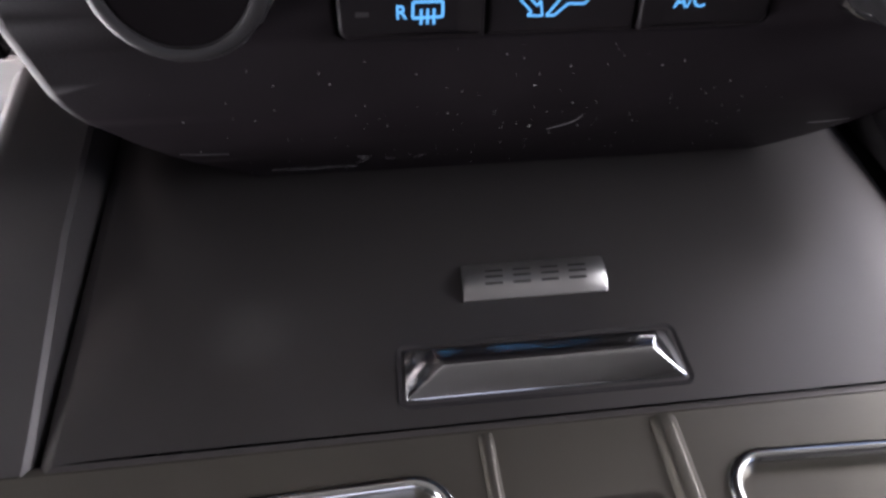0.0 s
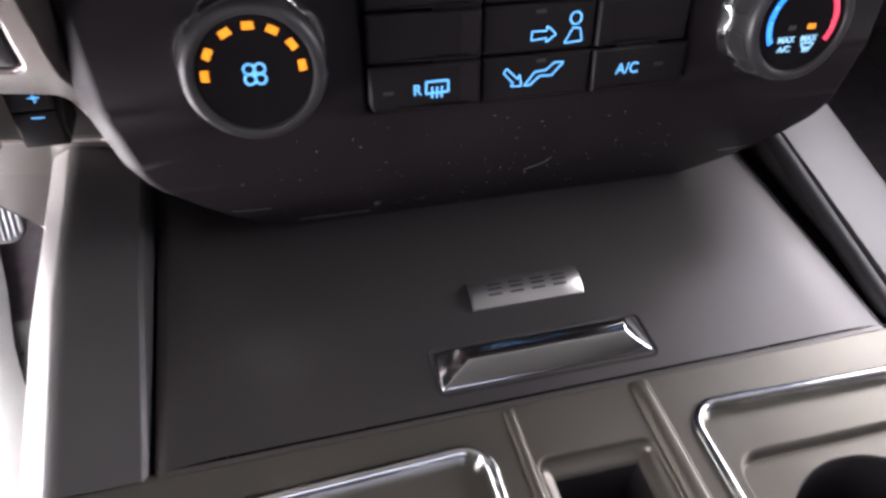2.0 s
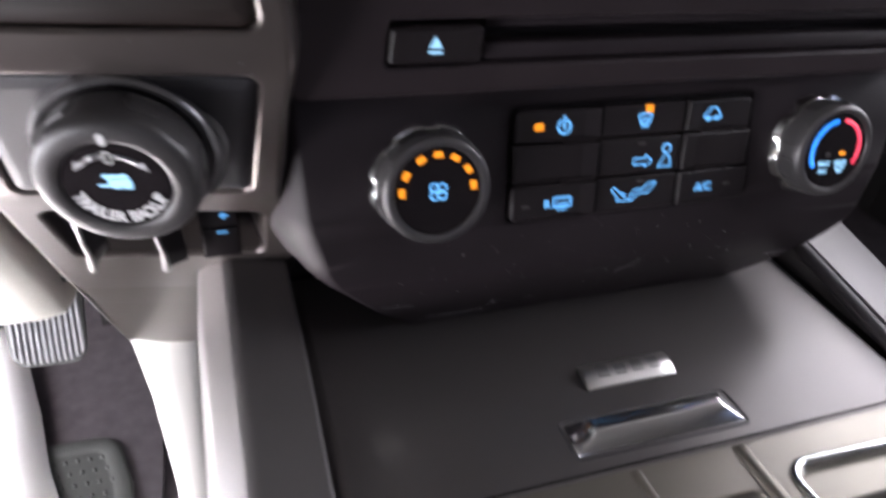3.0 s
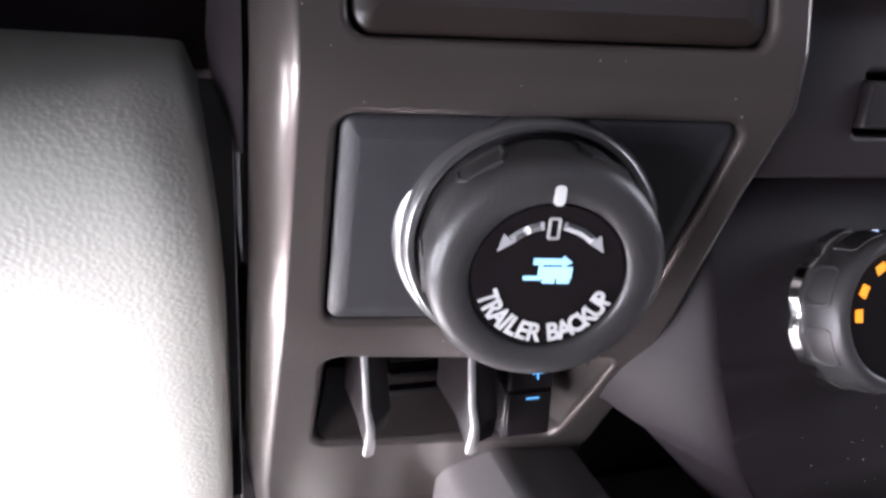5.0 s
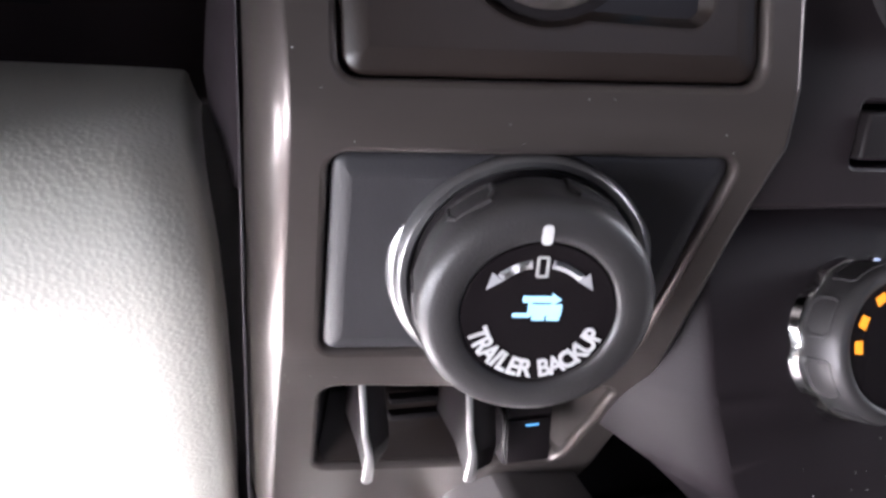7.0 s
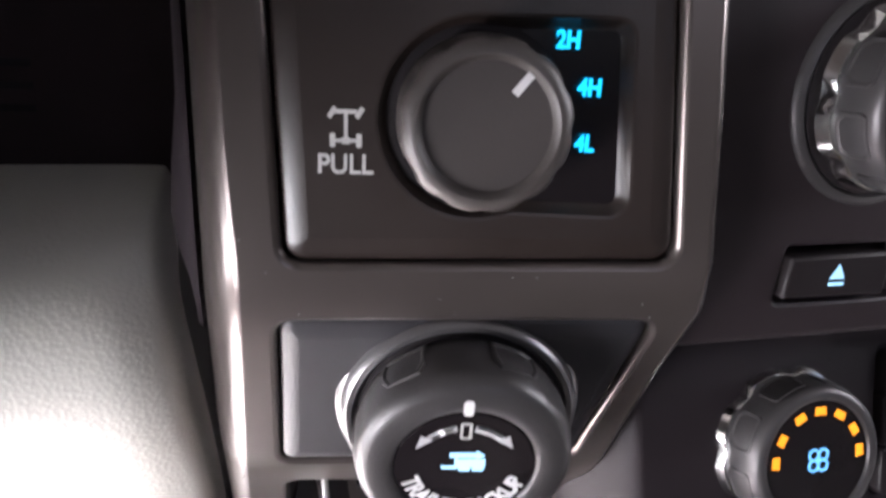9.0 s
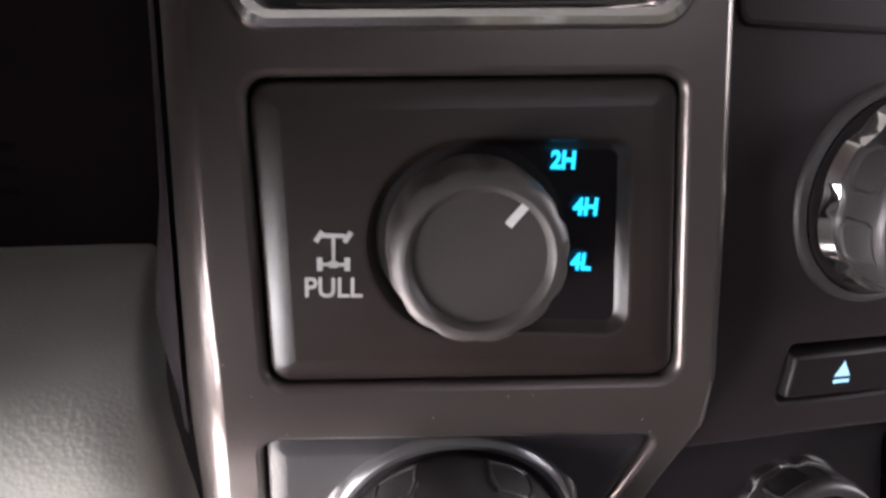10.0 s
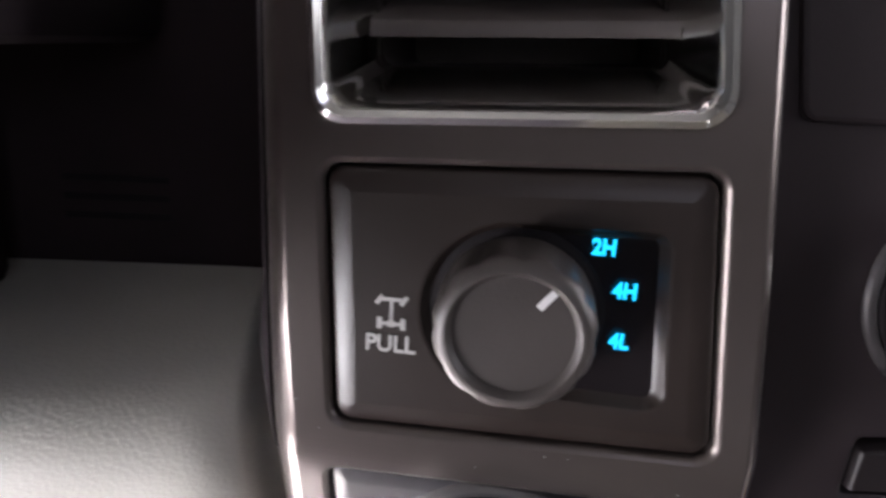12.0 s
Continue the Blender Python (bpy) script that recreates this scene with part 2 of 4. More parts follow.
def solid(bm, lo, hi, bevel=0.0, move=None):
    """A box with bevelled edges, in millimetres, moved by a function of each corner when given."""
    made = bmesh.ops.create_cube(bm, size=1.0)["verts"]
    for v in made:
        v.co = Vector(((lo[0] + hi[0]) / 2 + v.co.x * (hi[0] - lo[0]), (lo[1] + hi[1]) / 2 + v.co.y * (hi[1] - lo[1]), (lo[2] + hi[2]) / 2 + v.co.z * (hi[2] - lo[2])))
    if bevel:
        edges = list({e for v in made for e in v.link_edges})
        bmesh.ops.bevel(bm, geom=edges, offset=bevel, segments=2, affect="EDGES", profile=0.5)
    if move:
        for v in bm.verts:
            v.co = move(v.co)
    return bm


def box(lo, hi, bevel=0.0, move=None):
    return solid(bmesh.new(), lo, hi, bevel, move)


def flat(surface, rings, w=0.25, thick=0.35):
    """Printed or backlit shapes: small raised pads on a surface; each ring is a list of (u, v)."""
    bm = bmesh.new()
    for ring in rings:
        top = [bm.verts.new(surface(u, v, w)) for u, v in ring]
        low = [bm.verts.new(surface(u, v, w - thick)) for u, v in ring]
        bm.faces.new(top)
        for i in range(len(top)):
            j = (i + 1) % len(top)
            bm.faces.new((top[i], low[i], low[j], top[j]))
    return bm


def rect(u0, v0, u1, v1):
    return [(u0, v0), (u1, v0), (u1, v1), (u0, v1)]


def bar(p, q, width):
    """A thin bar from p to q."""
    p, q = Vector(p), Vector(q)
    d = (q - p).normalized() * (width / 2)
    n = Vector((-d.y, d.x))
    return [tuple(p - n), tuple(q - n), tuple(q + n), tuple(p + n)]


def stroke(points, width, closed=False):
    pts = list(points) + ([points[0]] if closed else [])
    return [bar(a, b, width) for a, b in zip(pts, pts[1:])]


def arc(cx, cy, r0, r1, a0, a1, n=16):
    outer = [(cx + r1 * math.cos(radians(a0 + (a1 - a0) * i / n)), cy + r1 * math.sin(radians(a0 + (a1 - a0) * i / n))) for i in range(n + 1)]
    inner = [(cx + r0 * math.cos(radians(a0 + (a1 - a0) * i / n)), cy + r0 * math.sin(radians(a0 + (a1 - a0) * i / n))) for i in range(n + 1)]
    return [[outer[i], outer[i + 1], inner[i + 1], inner[i]] for i in range(n)]


def letters(text, surface, height, place, turn=0.0, w=0.3, width=1.0, weight=0.0, extrude=0.15):
    """Lettering in the built-in font, laid on a surface; place: the middle of the text."""
    data = bpy.data.curves.new("lettering", "FONT")
    data.body, data.align_x, data.align_y = text, "CENTER", "CENTER"
    data.size, data.extrude, data.offset = 1.0, 0.0, weight
    ob = new("lettering_source", data)
    bpy.context.view_layer.update()
    me = bpy.data.meshes.new_from_object(ob.evaluated_get(bpy.context.evaluated_depsgraph_get()))
    bm = bmesh.new()
    bm.from_mesh(me)
    bpy.data.objects.remove(ob)
    bpy.data.meshes.remove(me)
    hs = [v.co.y for v in bm.verts]
    mid, scale = (max(hs) + min(hs)) / 2, height / (max(hs) - min(hs))
    c, s = math.cos(radians(turn)), math.sin(radians(turn))
    made = bmesh.ops.extrude_face_region(bm, geom=bm.faces[:])["geom"]
    tops = {g for g in made if isinstance(g, bmesh.types.BMVert)}
    for v in bm.verts:
        x, y = v.co.x * scale * width, (v.co.y - mid) * scale
        v.co = surface(place[0] + x * c - y * s, place[1] + x * s + y * c, w if v in tops else w - 0.3)
    return bm


def joined(*bms):
    out = bmesh.new()
    for b in bms:
        me = bpy.data.meshes.new("join")
        b.to_mesh(me)
        out.from_mesh(me)
        bpy.data.meshes.remove(me)
        b.free()
    return out


def sheet(profile, xs, thick, bend=None, steps=1):
    """A panel swept along x; profile: (y, z) points; thickness set behind it."""
    bm = bmesh.new()
    pts = [Vector(p) for p in profile]
    nrm = []
    for i in range(len(pts)):
        d = (pts[min(i + 1, len(pts) - 1)] - pts[max(i - 1, 0)]).normalized()
        nrm.append(Vector((-d.y, d.x)))
    loop = pts + [p + q * thick for p, q in zip(reversed(pts), reversed(nrm))]
    rings = []
    for x in xs:
        rings.append([Vector((x, p.x, p.y)) if bend is None else bend(x, p.x, p.y) for p in loop])
    loft(bm, rings, cap_first=True, cap_last=True)
    return bm

# ------------------------------------------------------------------ surfaces of the centre stack
ALONG = Vector((0.984, -0.178, 0)).normalized()
FACING = Vector((-0.178, -0.984, 0)).normalized()
WING_Z = [250, 287, 300, 330, 380, 400, 424, 447, 472, 481, 490, 540, 547, 553, 560, 656, 760]
WING_Y = [360, 333, 324, 303, 268, 252, 233, 214.5, 194.5, 187, 179.5, 156.2, 153.4, 152.0, 151.6, 151.6, 154.5]


# the profile with its folds eased
FINE_Z = np.arange(250.0, 761.0)
FINE_Y = np.interp(FINE_Z, WING_Z, WING_Y)
for _ in range(2):
    FINE_Y[5:-5] = np.convolve(FINE_Y, np.ones(11) / 11, "valid")


def wing(u, z, w):
    """The driver's side wing of the stack: u along it, height z, w out of its face."""
    s = (linear(z + 3, FINE_Z, FINE_Y) - linear(z - 3, FINE_Z, FINE_Y)) / 6
    n = (FACING + Vector((0, 0, s))).normalized()
    return Vector((-203, linear(z, FINE_Z, FINE_Y), z)) + ALONG * u + n * w


def upper_plate(u, z, w):
    return Vector((-203, 151.6, z)) + ALONG * u + FACING * w


TB_TILT = -0.446
TB_NORMAL = (FACING + Vector((0, 0, TB_TILT))).normalized()


def lower_plate(u, z, w):
    return Vector((-203, 178 + (z - 491) * TB_TILT, z)) + ALONG * u + TB_NORMAL * w


CLIMATE_Z = [380, 392, 402, 410, 418, 426, 437, 446, 454, 462, 480, 531, 600]
CLIMATE_Y = [206, 192, 184, 178.5, 173.5, 169, 163.6, 160.6, 159.6, 160.0, 162.4, 173, 187]
TILT_UP = Vector((0, -0.979, 0.205))


def climate(x, z, w):
    """The lower, tilted panel of the stack with its rounded belly."""
    s = (linear(z + 2, CLIMATE_Z, CLIMATE_Y) - linear(z - 2, CLIMATE_Z, CLIMATE_Y)) / 4
    return Vector((x, linear(z, CLIMATE_Z, CLIMATE_Y), z)) + Vector((0, -1, s)).normalized() * w


def button_face(x, z, w):
    return Vector((x, 159.9 + 0.209 * (z - 479.5), z)) + TILT_UP * w


def radio(x, z, w):
    return Vector((x, 158.5 - w, z))


def disc(centre, axis):
    """A flat dial: u to the right, v up, w along the axis."""
    a = Vector(axis).normalized()
    e = Vector((0, 0, 1)).cross(a).normalized()
    g = a.cross(e)
    return lambda u, v, w: Vector(centre) + e * u + g * v + a * w


# ------------------------------------------------------------------ the cabin that closes the place
def cabin():
    # floor
    tagged(part("floor", box((-960, -1450, -20), (960, 820, 40)), CARPET, None), "dark grey carpeted cabin floor", "floor", kind="structure")
    tagged(part("wall_front", box((-960, 820, -20), (960, 850, 640)), CARPET, None), "dark carpeted bulkhead ahead of the pedals", "wall", kind="structure")
    # doors with window openings
    # the driver's doorway stands open; a sill and the pillars bound it
    tagged(part("door_sill", box((-985, -380, -20), (-930, 700, 90), 8), METALPAINT, None), "grey sill of the open driver's doorway", "door sill", kind="structure")
    for side, name in ((1, "door_1"),):
        x0, x1 = sorted((side * 930, side * 985))
        t = thing(name, "closed cabin door with grey vinyl lining and window", "door", (side * 950, -200, 40), kind="structure")
        part("door_panel", box((x0, -620, 20), (x1, 700, 640), 8), METALPAINT, t)
        part("window_frame", joined(box((x0, -660, 640), (x1, -600, 1150), 6), box((x0, 560, 640), (x1, 620, 1150), 6), box((x0, -600, 1100), (x1, 560, 1150), 6)), METALPAINT, t)
    part_back = joined(box((-960, -1480, -20), (960, -1440, 730)), box((-960, -1480, 1120), (960, -1440, 1200)), box((-960, -1480, 730), (-640, -1440, 1120)), box((640, -1480, 730), (960, -1440, 1120)))
    tagged(part("wall_rear", part_back, METALPAINT, None), "grey rear wall of the cabin with a wide window opening", "wall", kind="structure")
    for side, name in ((-1, "wall_left"), (1, "wall_right")):
        x0, x1 = sorted((side * 935, side * 980))
        # unseen, the left wall runs further forward to cut light through the doorway
        tagged(part(name, joined(box((x0, -1440, 20), (x1, -660 if side > 0 else -380, 1150)), box((x0, 700, 20), (x1, 830, 700))), METALPAINT, None), "grey lined side of the cabin", "wall", kind="structure")
    tagged(part("ceiling", box((-960, -1450, 1150), (960, 420, 1175)), LINING, None), "dark grey fabric roof lining", "ceiling", kind="structure")


def outside():
    tagged(part("ground", box((-60000, -60000, -520), (60000, 60000, -500)), GROUND, None), "dark asphalt ground outside the vehicle", "ground", kind="structure")


def dashboard():
    t = thing("dashboard", "dark grained vinyl dashboard above the light knee panel", "dashboard", (-500, 300, 600), kind="structure")
    # top pad over the whole width, its driver's face and the underside that shades the knee panel
    part("top_pad", sheet([(295, 548), (280, 549), (270, 551), (266, 556), (265, 570), (265, 640), (266, 690), (270, 714), (282, 728), (420, 770), (800, 800)], np.linspace(-930, -268, 14), -16), DASH, t)
    part("centre_pad", sheet([(170, 760), (176, 775), (200, 786), (420, 790), (800, 800)], np.linspace(-274, 240, 8), -16), DASH, t)
    part("passenger_pad", sheet([(470, 300), (400, 400), (360, 480), (345, 560), (342, 620), (352, 660), (400, 690), (520, 730), (800, 790)], np.linspace(241, 930, 10), -16), DASH, t)
    # black fill behind the panels, added to stop light leaks and darken gaps
    part("leak_block_core", joined(box((-262, 242, 492), (150, 340, 770)), box((-194, 300, 300), (180, 344, 491)), box((-262, 345, 300), (180, 800, 760)), box((-147, 236, 340), (180, 262, 470)), box((-300, 300, 372), (-263, 345, 640)), box((181, 420, 60), (240, 800, 740))), VOID, t)
    # vent slots in the driver's face: near-flush black bars, shade in their colour
    for k in range(3):
        part("vent_slot", box((-353, 264.8, 577 + 7 * k), (-315, 268, 579.6 + 7 * k), 0.4), VOID, t)
    col = thing("steering_column_cover", "black plastic steering column cover, its unseen part enlarged to block doorway light", "column cover", (-460, 60, 690))
    # box enlarged out of view, to shade the upper knee panel and bevel
    part("light_block_shroud", box((-720, -60, 530), (-368, 262, 780), 14), DASH, col)
    part("switch_housing", box((-420, 150, 640.5), (-311, 262, 705), 7), BLACK, col)
    part("ignition_collar", turned((-362, 90, 700), (1, -0.3, 0), [(16, -6), (17, 2), (15, 5), (12, 6)], 32), SATIN, col)


def knee_panel():
    t = thing("knee_panel", "light grey grained vinyl knee panel below the dashboard", "knee panel", (-480, 250, 460))
    prof = [(274, 550.5), (262, 549.8), (240, 547.8), (222, 545), (207, 541.4), (197.5, 537.6), (191.8, 533.4), (189.5, 528), (190, 521.5), (193, 513), (199, 502), (207, 490), (238, 447), (275, 397), (294, 367.5), (300, 359), (307, 356), (323, 360)]

    def edge(x, y, z):
        # the side next to the stack rolls away and turns back into the gap
        s = x + 270
        line = linear(z, [440, 490, 515, 530, 540, 547, 557], [-269.6, -270.3, -271.5, -273.2, -274.8, -276.4, -280])
        if s > 0:
            return Vector((line + linear(s, [0, 1, 2, 3, 4], [0, 1.0, 1.8, 2.4, 2.8]), y + linear(s, [0, 1, 2, 3, 4], [4.5, 6.0, 9.0, 14.5, 26]), z))
        return Vector((x + (line + 270) * min(1.0, (x + 930) / 600), y + 4.5 * max(0.0, (s + 14) / 14) ** 2, z))

    part("panel", sheet(prof, [-930, -800, -600, -450, -380, -330, -300, -290, -284, -280, -277, -274, -272, -270, -269.4, -269, -268.5, -268, -267, -266], -10, edge), KNEE, t)


# ------------------------------------------------------------------ the driver's side wing
P4_HOLE = [(-42.4, 557.8), (46.4, 559.4), (38.4, 625.4), (-45.0, 621.4)]
TB_HOLE = [(-43.2, 490.0), (40.8, 490.6), (45.4, 546.0), (-44.0, 544.8)]
NOOK = [(-39.5, 428.0), (47.0, 429.5), (45.5, 475.5), (-41.5, 477.5)]
VENT_HOLE = [(-43.2, 629.0), (34.0, 634.0), (26.0, 697), (-46.5, 697)]


# the ridge between the face and the bevel beside the knee panel
RIDGE_Z = [400, 440, 472, 490, 510, 528, 540, 547, 553, 560, 570, 585, 620, 660, 705]
RIDGE_U = [-51.6, -51.4, -51.3, -51.2, -50.9, -50.6, -50.4, -50.3, -50.3, -50.5, -51.2, -52.0, -52.3, -52.4, -52.4]


def wing_trim():
    t = thing("centre_stack_surround", "satin gunmetal plastic surround of the centre stack switches", "trim panel", (-203, 160, 540))
    outline = [(-44, 284), (1, 279), (18, 320), (42, 370), (57.5, 405), (58.5, 428), (56.0, 450), (51.5, 472), (49.0, 490), (50.0, 528), (52.8, 548), (52.4, 560), (48.2, 600), (41.8, 652), (35.5, 705), *[(u, z) for z, u in zip(RIDGE_Z[::-1], RIDGE_U[::-1])]]
    radii = [6, 6, 20, 20, 14, 10, 12, 12, 12, 12, 10, 8, 12, 12, 4, 4, *[10] * 14]
    zs = [300, 330, 360, 385, 400, 412, 424, 436, 447, 460, 472, *range(476, 506, 2), 515, 526, *range(531, 570, 2), 600, 656]
    def face(u, z, w):
        # the outer edge by the knee panel is a broad soft bevel
        ridge = linear(z, RIDGE_Z, RIDGE_U)
        if u < ridge - 0.05 and z > 300:
            d = ridge - 0.1 - u
            steps = [0, 0.3, 0.8, 1.7, 2.5, 3.1, 3.4]
            out = linear(d, steps, [0, 0.5, 1.4, 3.2, 5.2, 7.8, 10.4])
            return wing(ridge - 0.1 - out * (63.0 + ridge) / 10.4, z, linear(d, steps, [0, -0.1, -0.6, -2.4, -5.0, -10.5, -19]) if w > -20 else -40)
        return wing(u, z, w)

    bm = plate(face, outline, radii, [(P4_HOLE, 5), (TB_HOLE, 5), (NOOK, 6), (VENT_HOLE, 8)],
               edge=((3.4, -70), (3.4, -9), (3.1, -4.8), (2.5, -2.4), (1.7, -1.1), (0.8, -0.3), (0.3, -0.05), (0, 0)),
               rim=((0.6, 0), (-0.2, -0.25), (-0.9, -1.0), (-1.1, -2.2), (-1.1, -9)), cuts_v=zs, planar=True)
    part("surround", bm, TRIM, t)
    # the dark return beside the bevel, above the knee panel
    side = bmesh.new()
    rings = []
    for z, reach in ((533, 0.0), (538, 0.22), (544, 0.5), (551, 0.82), (560, 0.95), (572, 0.8), (590, 0.45), (640, 0.3), (705, 0.3)):
        y0 = 174 + linear(z, FINE_Z, FINE_Y) - 151.6 + 9
        rings.append([Vector((-262.6, y0 - 3, z)), Vector((-263.9 - 0.4 * reach, y0, z)), Vector((-264.4 - 6.0 * reach, y0 + 20, z)), Vector((-264.4 - 6.4 * reach, y0 + 46, z)), Vector((-262.6, y0 + 46, z))])
    loft(side, rings, cap_first=True, cap_last=True)
    part("side_return", side, BLACK, t)
    # added panel that keeps the gap beside the climate fascia from going black
    part("gap_backing", box((-196, 246, 412), (-118, 250, 488)), BLACK, t)
    pocket = bmesh.new()
    loft(pocket, [[wing(p.x, p.y, w) for p in rounded(NOOK, 6, off)] for off, w in ((-0.9, -6), (-2.5, -14), (-4.5, -34))], cap_last=True)
    part("lever_pocket", pocket, SOFT, t)
    specks = bmesh.new()
    rnd = random.Random(4)
    for _ in range(26):
        u, z = rnd.uniform(-54, 46), rnd.choice([rnd.uniform(405, 426), rnd.uniform(480, 489), rnd.uniform(546, 558), rnd.uniform(440, 600)])
        if z > 560:
            u = rnd.uniform(-57, -49)
        elif z > 490 and z < 545:
            u = rnd.uniform(-56, -46)
        elif 426 < z < 480:
            u = rnd.uniform(-56, -48)
        r = rnd.uniform(0.1, 0.24)
        c = wing(u, z, 0.0)
        bmesh.ops.create_icosphere(specks, subdivisions=1, radius=r, matrix=Matrix.Translation(c))
    tagged(part("dust", specks, GREYPRINT, t, "pale dust specks"), kind="stuff")


def air_vent():
    t = thing("air_vent", "black air vent with a polished chrome frame", "air vent", (-208, 150, 665))
    c = [(-41.0, 633.8), (32.2, 637.6), (24.6, 693), (-43.0, 693)]
    bm = bmesh.new()
    prof = ((5.2, -3), (5.4, 0.6), (4.6, 2.2), (3.2, 2.8), (1.9, 2.3), (1.0, 1.0), (0.2, -1.0), (-5.4, -12.0), (-6.0, -18))
    loft(bm, [[upper_plate(p.x, p.y, w) for p in rounded(c, linear(off, [-6.0, 0.2, 5.4], [3.0, 4.4, 7.0]) - off, off, 8)] for off, w in prof])
    part("chrome_frame", bm, CHROME, t, "polished chrome frame", sharp=24)
    bm = bmesh.new()
    loft(bm, [[upper_plate(p.x, p.y, w) for p in rounded(c, 2.5 - off, off, 8)] for off, w in ((-5.8, -14), (-5.8, -60))], cap_last=True)
    part("duct", bm, VENT, t)
    for k in range(3):
        z = 648.0 + 16 * k
        bm = bmesh.new()
        rings = []
        for u in np.linspace(-36.2, 26.6 - 2.0 * k, 8):
            rings.append([upper_plate(u, z + 0.045 * u + a, w) for a, w in ((0, -9.0), (1.6, -8.4), (3.2, -8.8), (4.0, -10.0), (11.0, -38), (9.4, -38.6), (0.6, -11))])
        loft(bm, rings, cap_first=True, cap_last=True)
        part("slat", bm, VENT, t)


def four_wheel_drive_panel():
    t = thing("four_wheel_drive_switch", "black four-wheel-drive selector panel with round grey knob and blue lit markings", "switch panel", (-203, 148, 590))
    outer = [(p.x, p.y) for p in (Vector(q) for q in P4_HOLE)]
    # one opening: the round seat of the knob, widened into the window for the positions
    well = [Vector((-1.2 + 20.6 * math.cos(radians(a)), 590.4 + 20.6 * math.sin(radians(a)))) for a in np.linspace(86, 293, 40)]
    well += rounded([(7.0, 571.3), (33.0, 570.8), (29.3, 611.6), (0.5, 611.0)], [1, 4.5, 4, 1], 0, 7)[7:21]
    bm = plate(upper_plate, outer, 6, [well], planar=True,
               edge=((-1.5, -9), (-1.5, -2.6), (-1.9, -1.7), (-2.8, -1.2), (-5.6, -0.4), (-7.0, -0.2)),
               rim=((0.6, -0.2), (-0.1, -0.35), (-0.7, -1.1), (-1.5, -2.4), (-2.6, -3.0)), cuts_v=(575, 590, 605))
    face = part("face_plate", bm, PLATE, t)
    bm = bmesh.new()
    bm.faces.new([bm.verts.new(upper_plate(p.x, p.y, -2.8)) for p in well])
    part("position_window", bm, GLOSS, t)
    for text, u, z in (("2H", 16.2, 607.2), ("4H", 21.6, 598.0), ("4L", 21.7, 586.5)):
        part("position_mark", letters(text, upper_plate, 3.7, (u, z), w=-1.2, width=0.84, weight=0.035), CYAN, t, "bright cyan backlit lettering")
    part("pull_lettering", letters("PULL", upper_plate, 4.1, (-28.1, 580.8), w=0.12, width=0.92, weight=0.016), GREYPRINT, t)
    icon = []
    cx = -28.0
    icon += [bar((cx - 2.2, 591.4), (cx + 2.2, 591.4), 0.8), bar((cx - 3.4, 590.2), (cx - 2.1, 592.2), 1.0), bar((cx + 3.4, 592.2), (cx + 2.1, 590.2), 1.0)]
    icon += [bar((cx, 591.4), (cx, 586.4), 0.7), bar((cx - 2.4, 585.6), (cx + 2.4, 585.6), 0.7), rect(cx - 3.2, 584.3, cx - 2.1, 587.0), rect(cx + 2.1, 584.3, cx + 3.2, 587.0), rect(cx - 0.8, 584.9, cx + 0.8, 586.3)]
    for stroke in icon:
        part("axle_symbol_stroke", flat(upper_plate, [stroke], 0.1, 0.3), GREYPRINT, t)
    seat = Vector((-203.8, 151.9, 590.6))
    part("knob_seat", turned(seat, FACING, [(19.2, -5), (19.2, -2.3), (18.4, -1.8), (17.2, -1.8)], 64), VOID, t)
    k = part("knob", turned(seat, FACING, [(17.2, -2), (17.2, 1.0), (17.0, 4.0), (16.9, 9.4), (16.6, 10.8), (15.8, 11.7), (14.6, 12.5), (13.7, 12.6), (13.1, 12.2), (12.4, 11.0), (0.0, 11.1)], 80,
                            lobes={1: (12, 0.5), 2: (12, 0.8), 3: (12, 0.8), 4: (12, 0.5)}), KNOBFACE, t, "grey ribbed turning knob")
    d = disc(seat + FACING * 11.1, FACING)
    part("pointer", flat(d, [bar((4.6, 6.4), (8.2, 10.9), 1.6)], 0.25, 0.5), WHITE, k, "white pointer line")


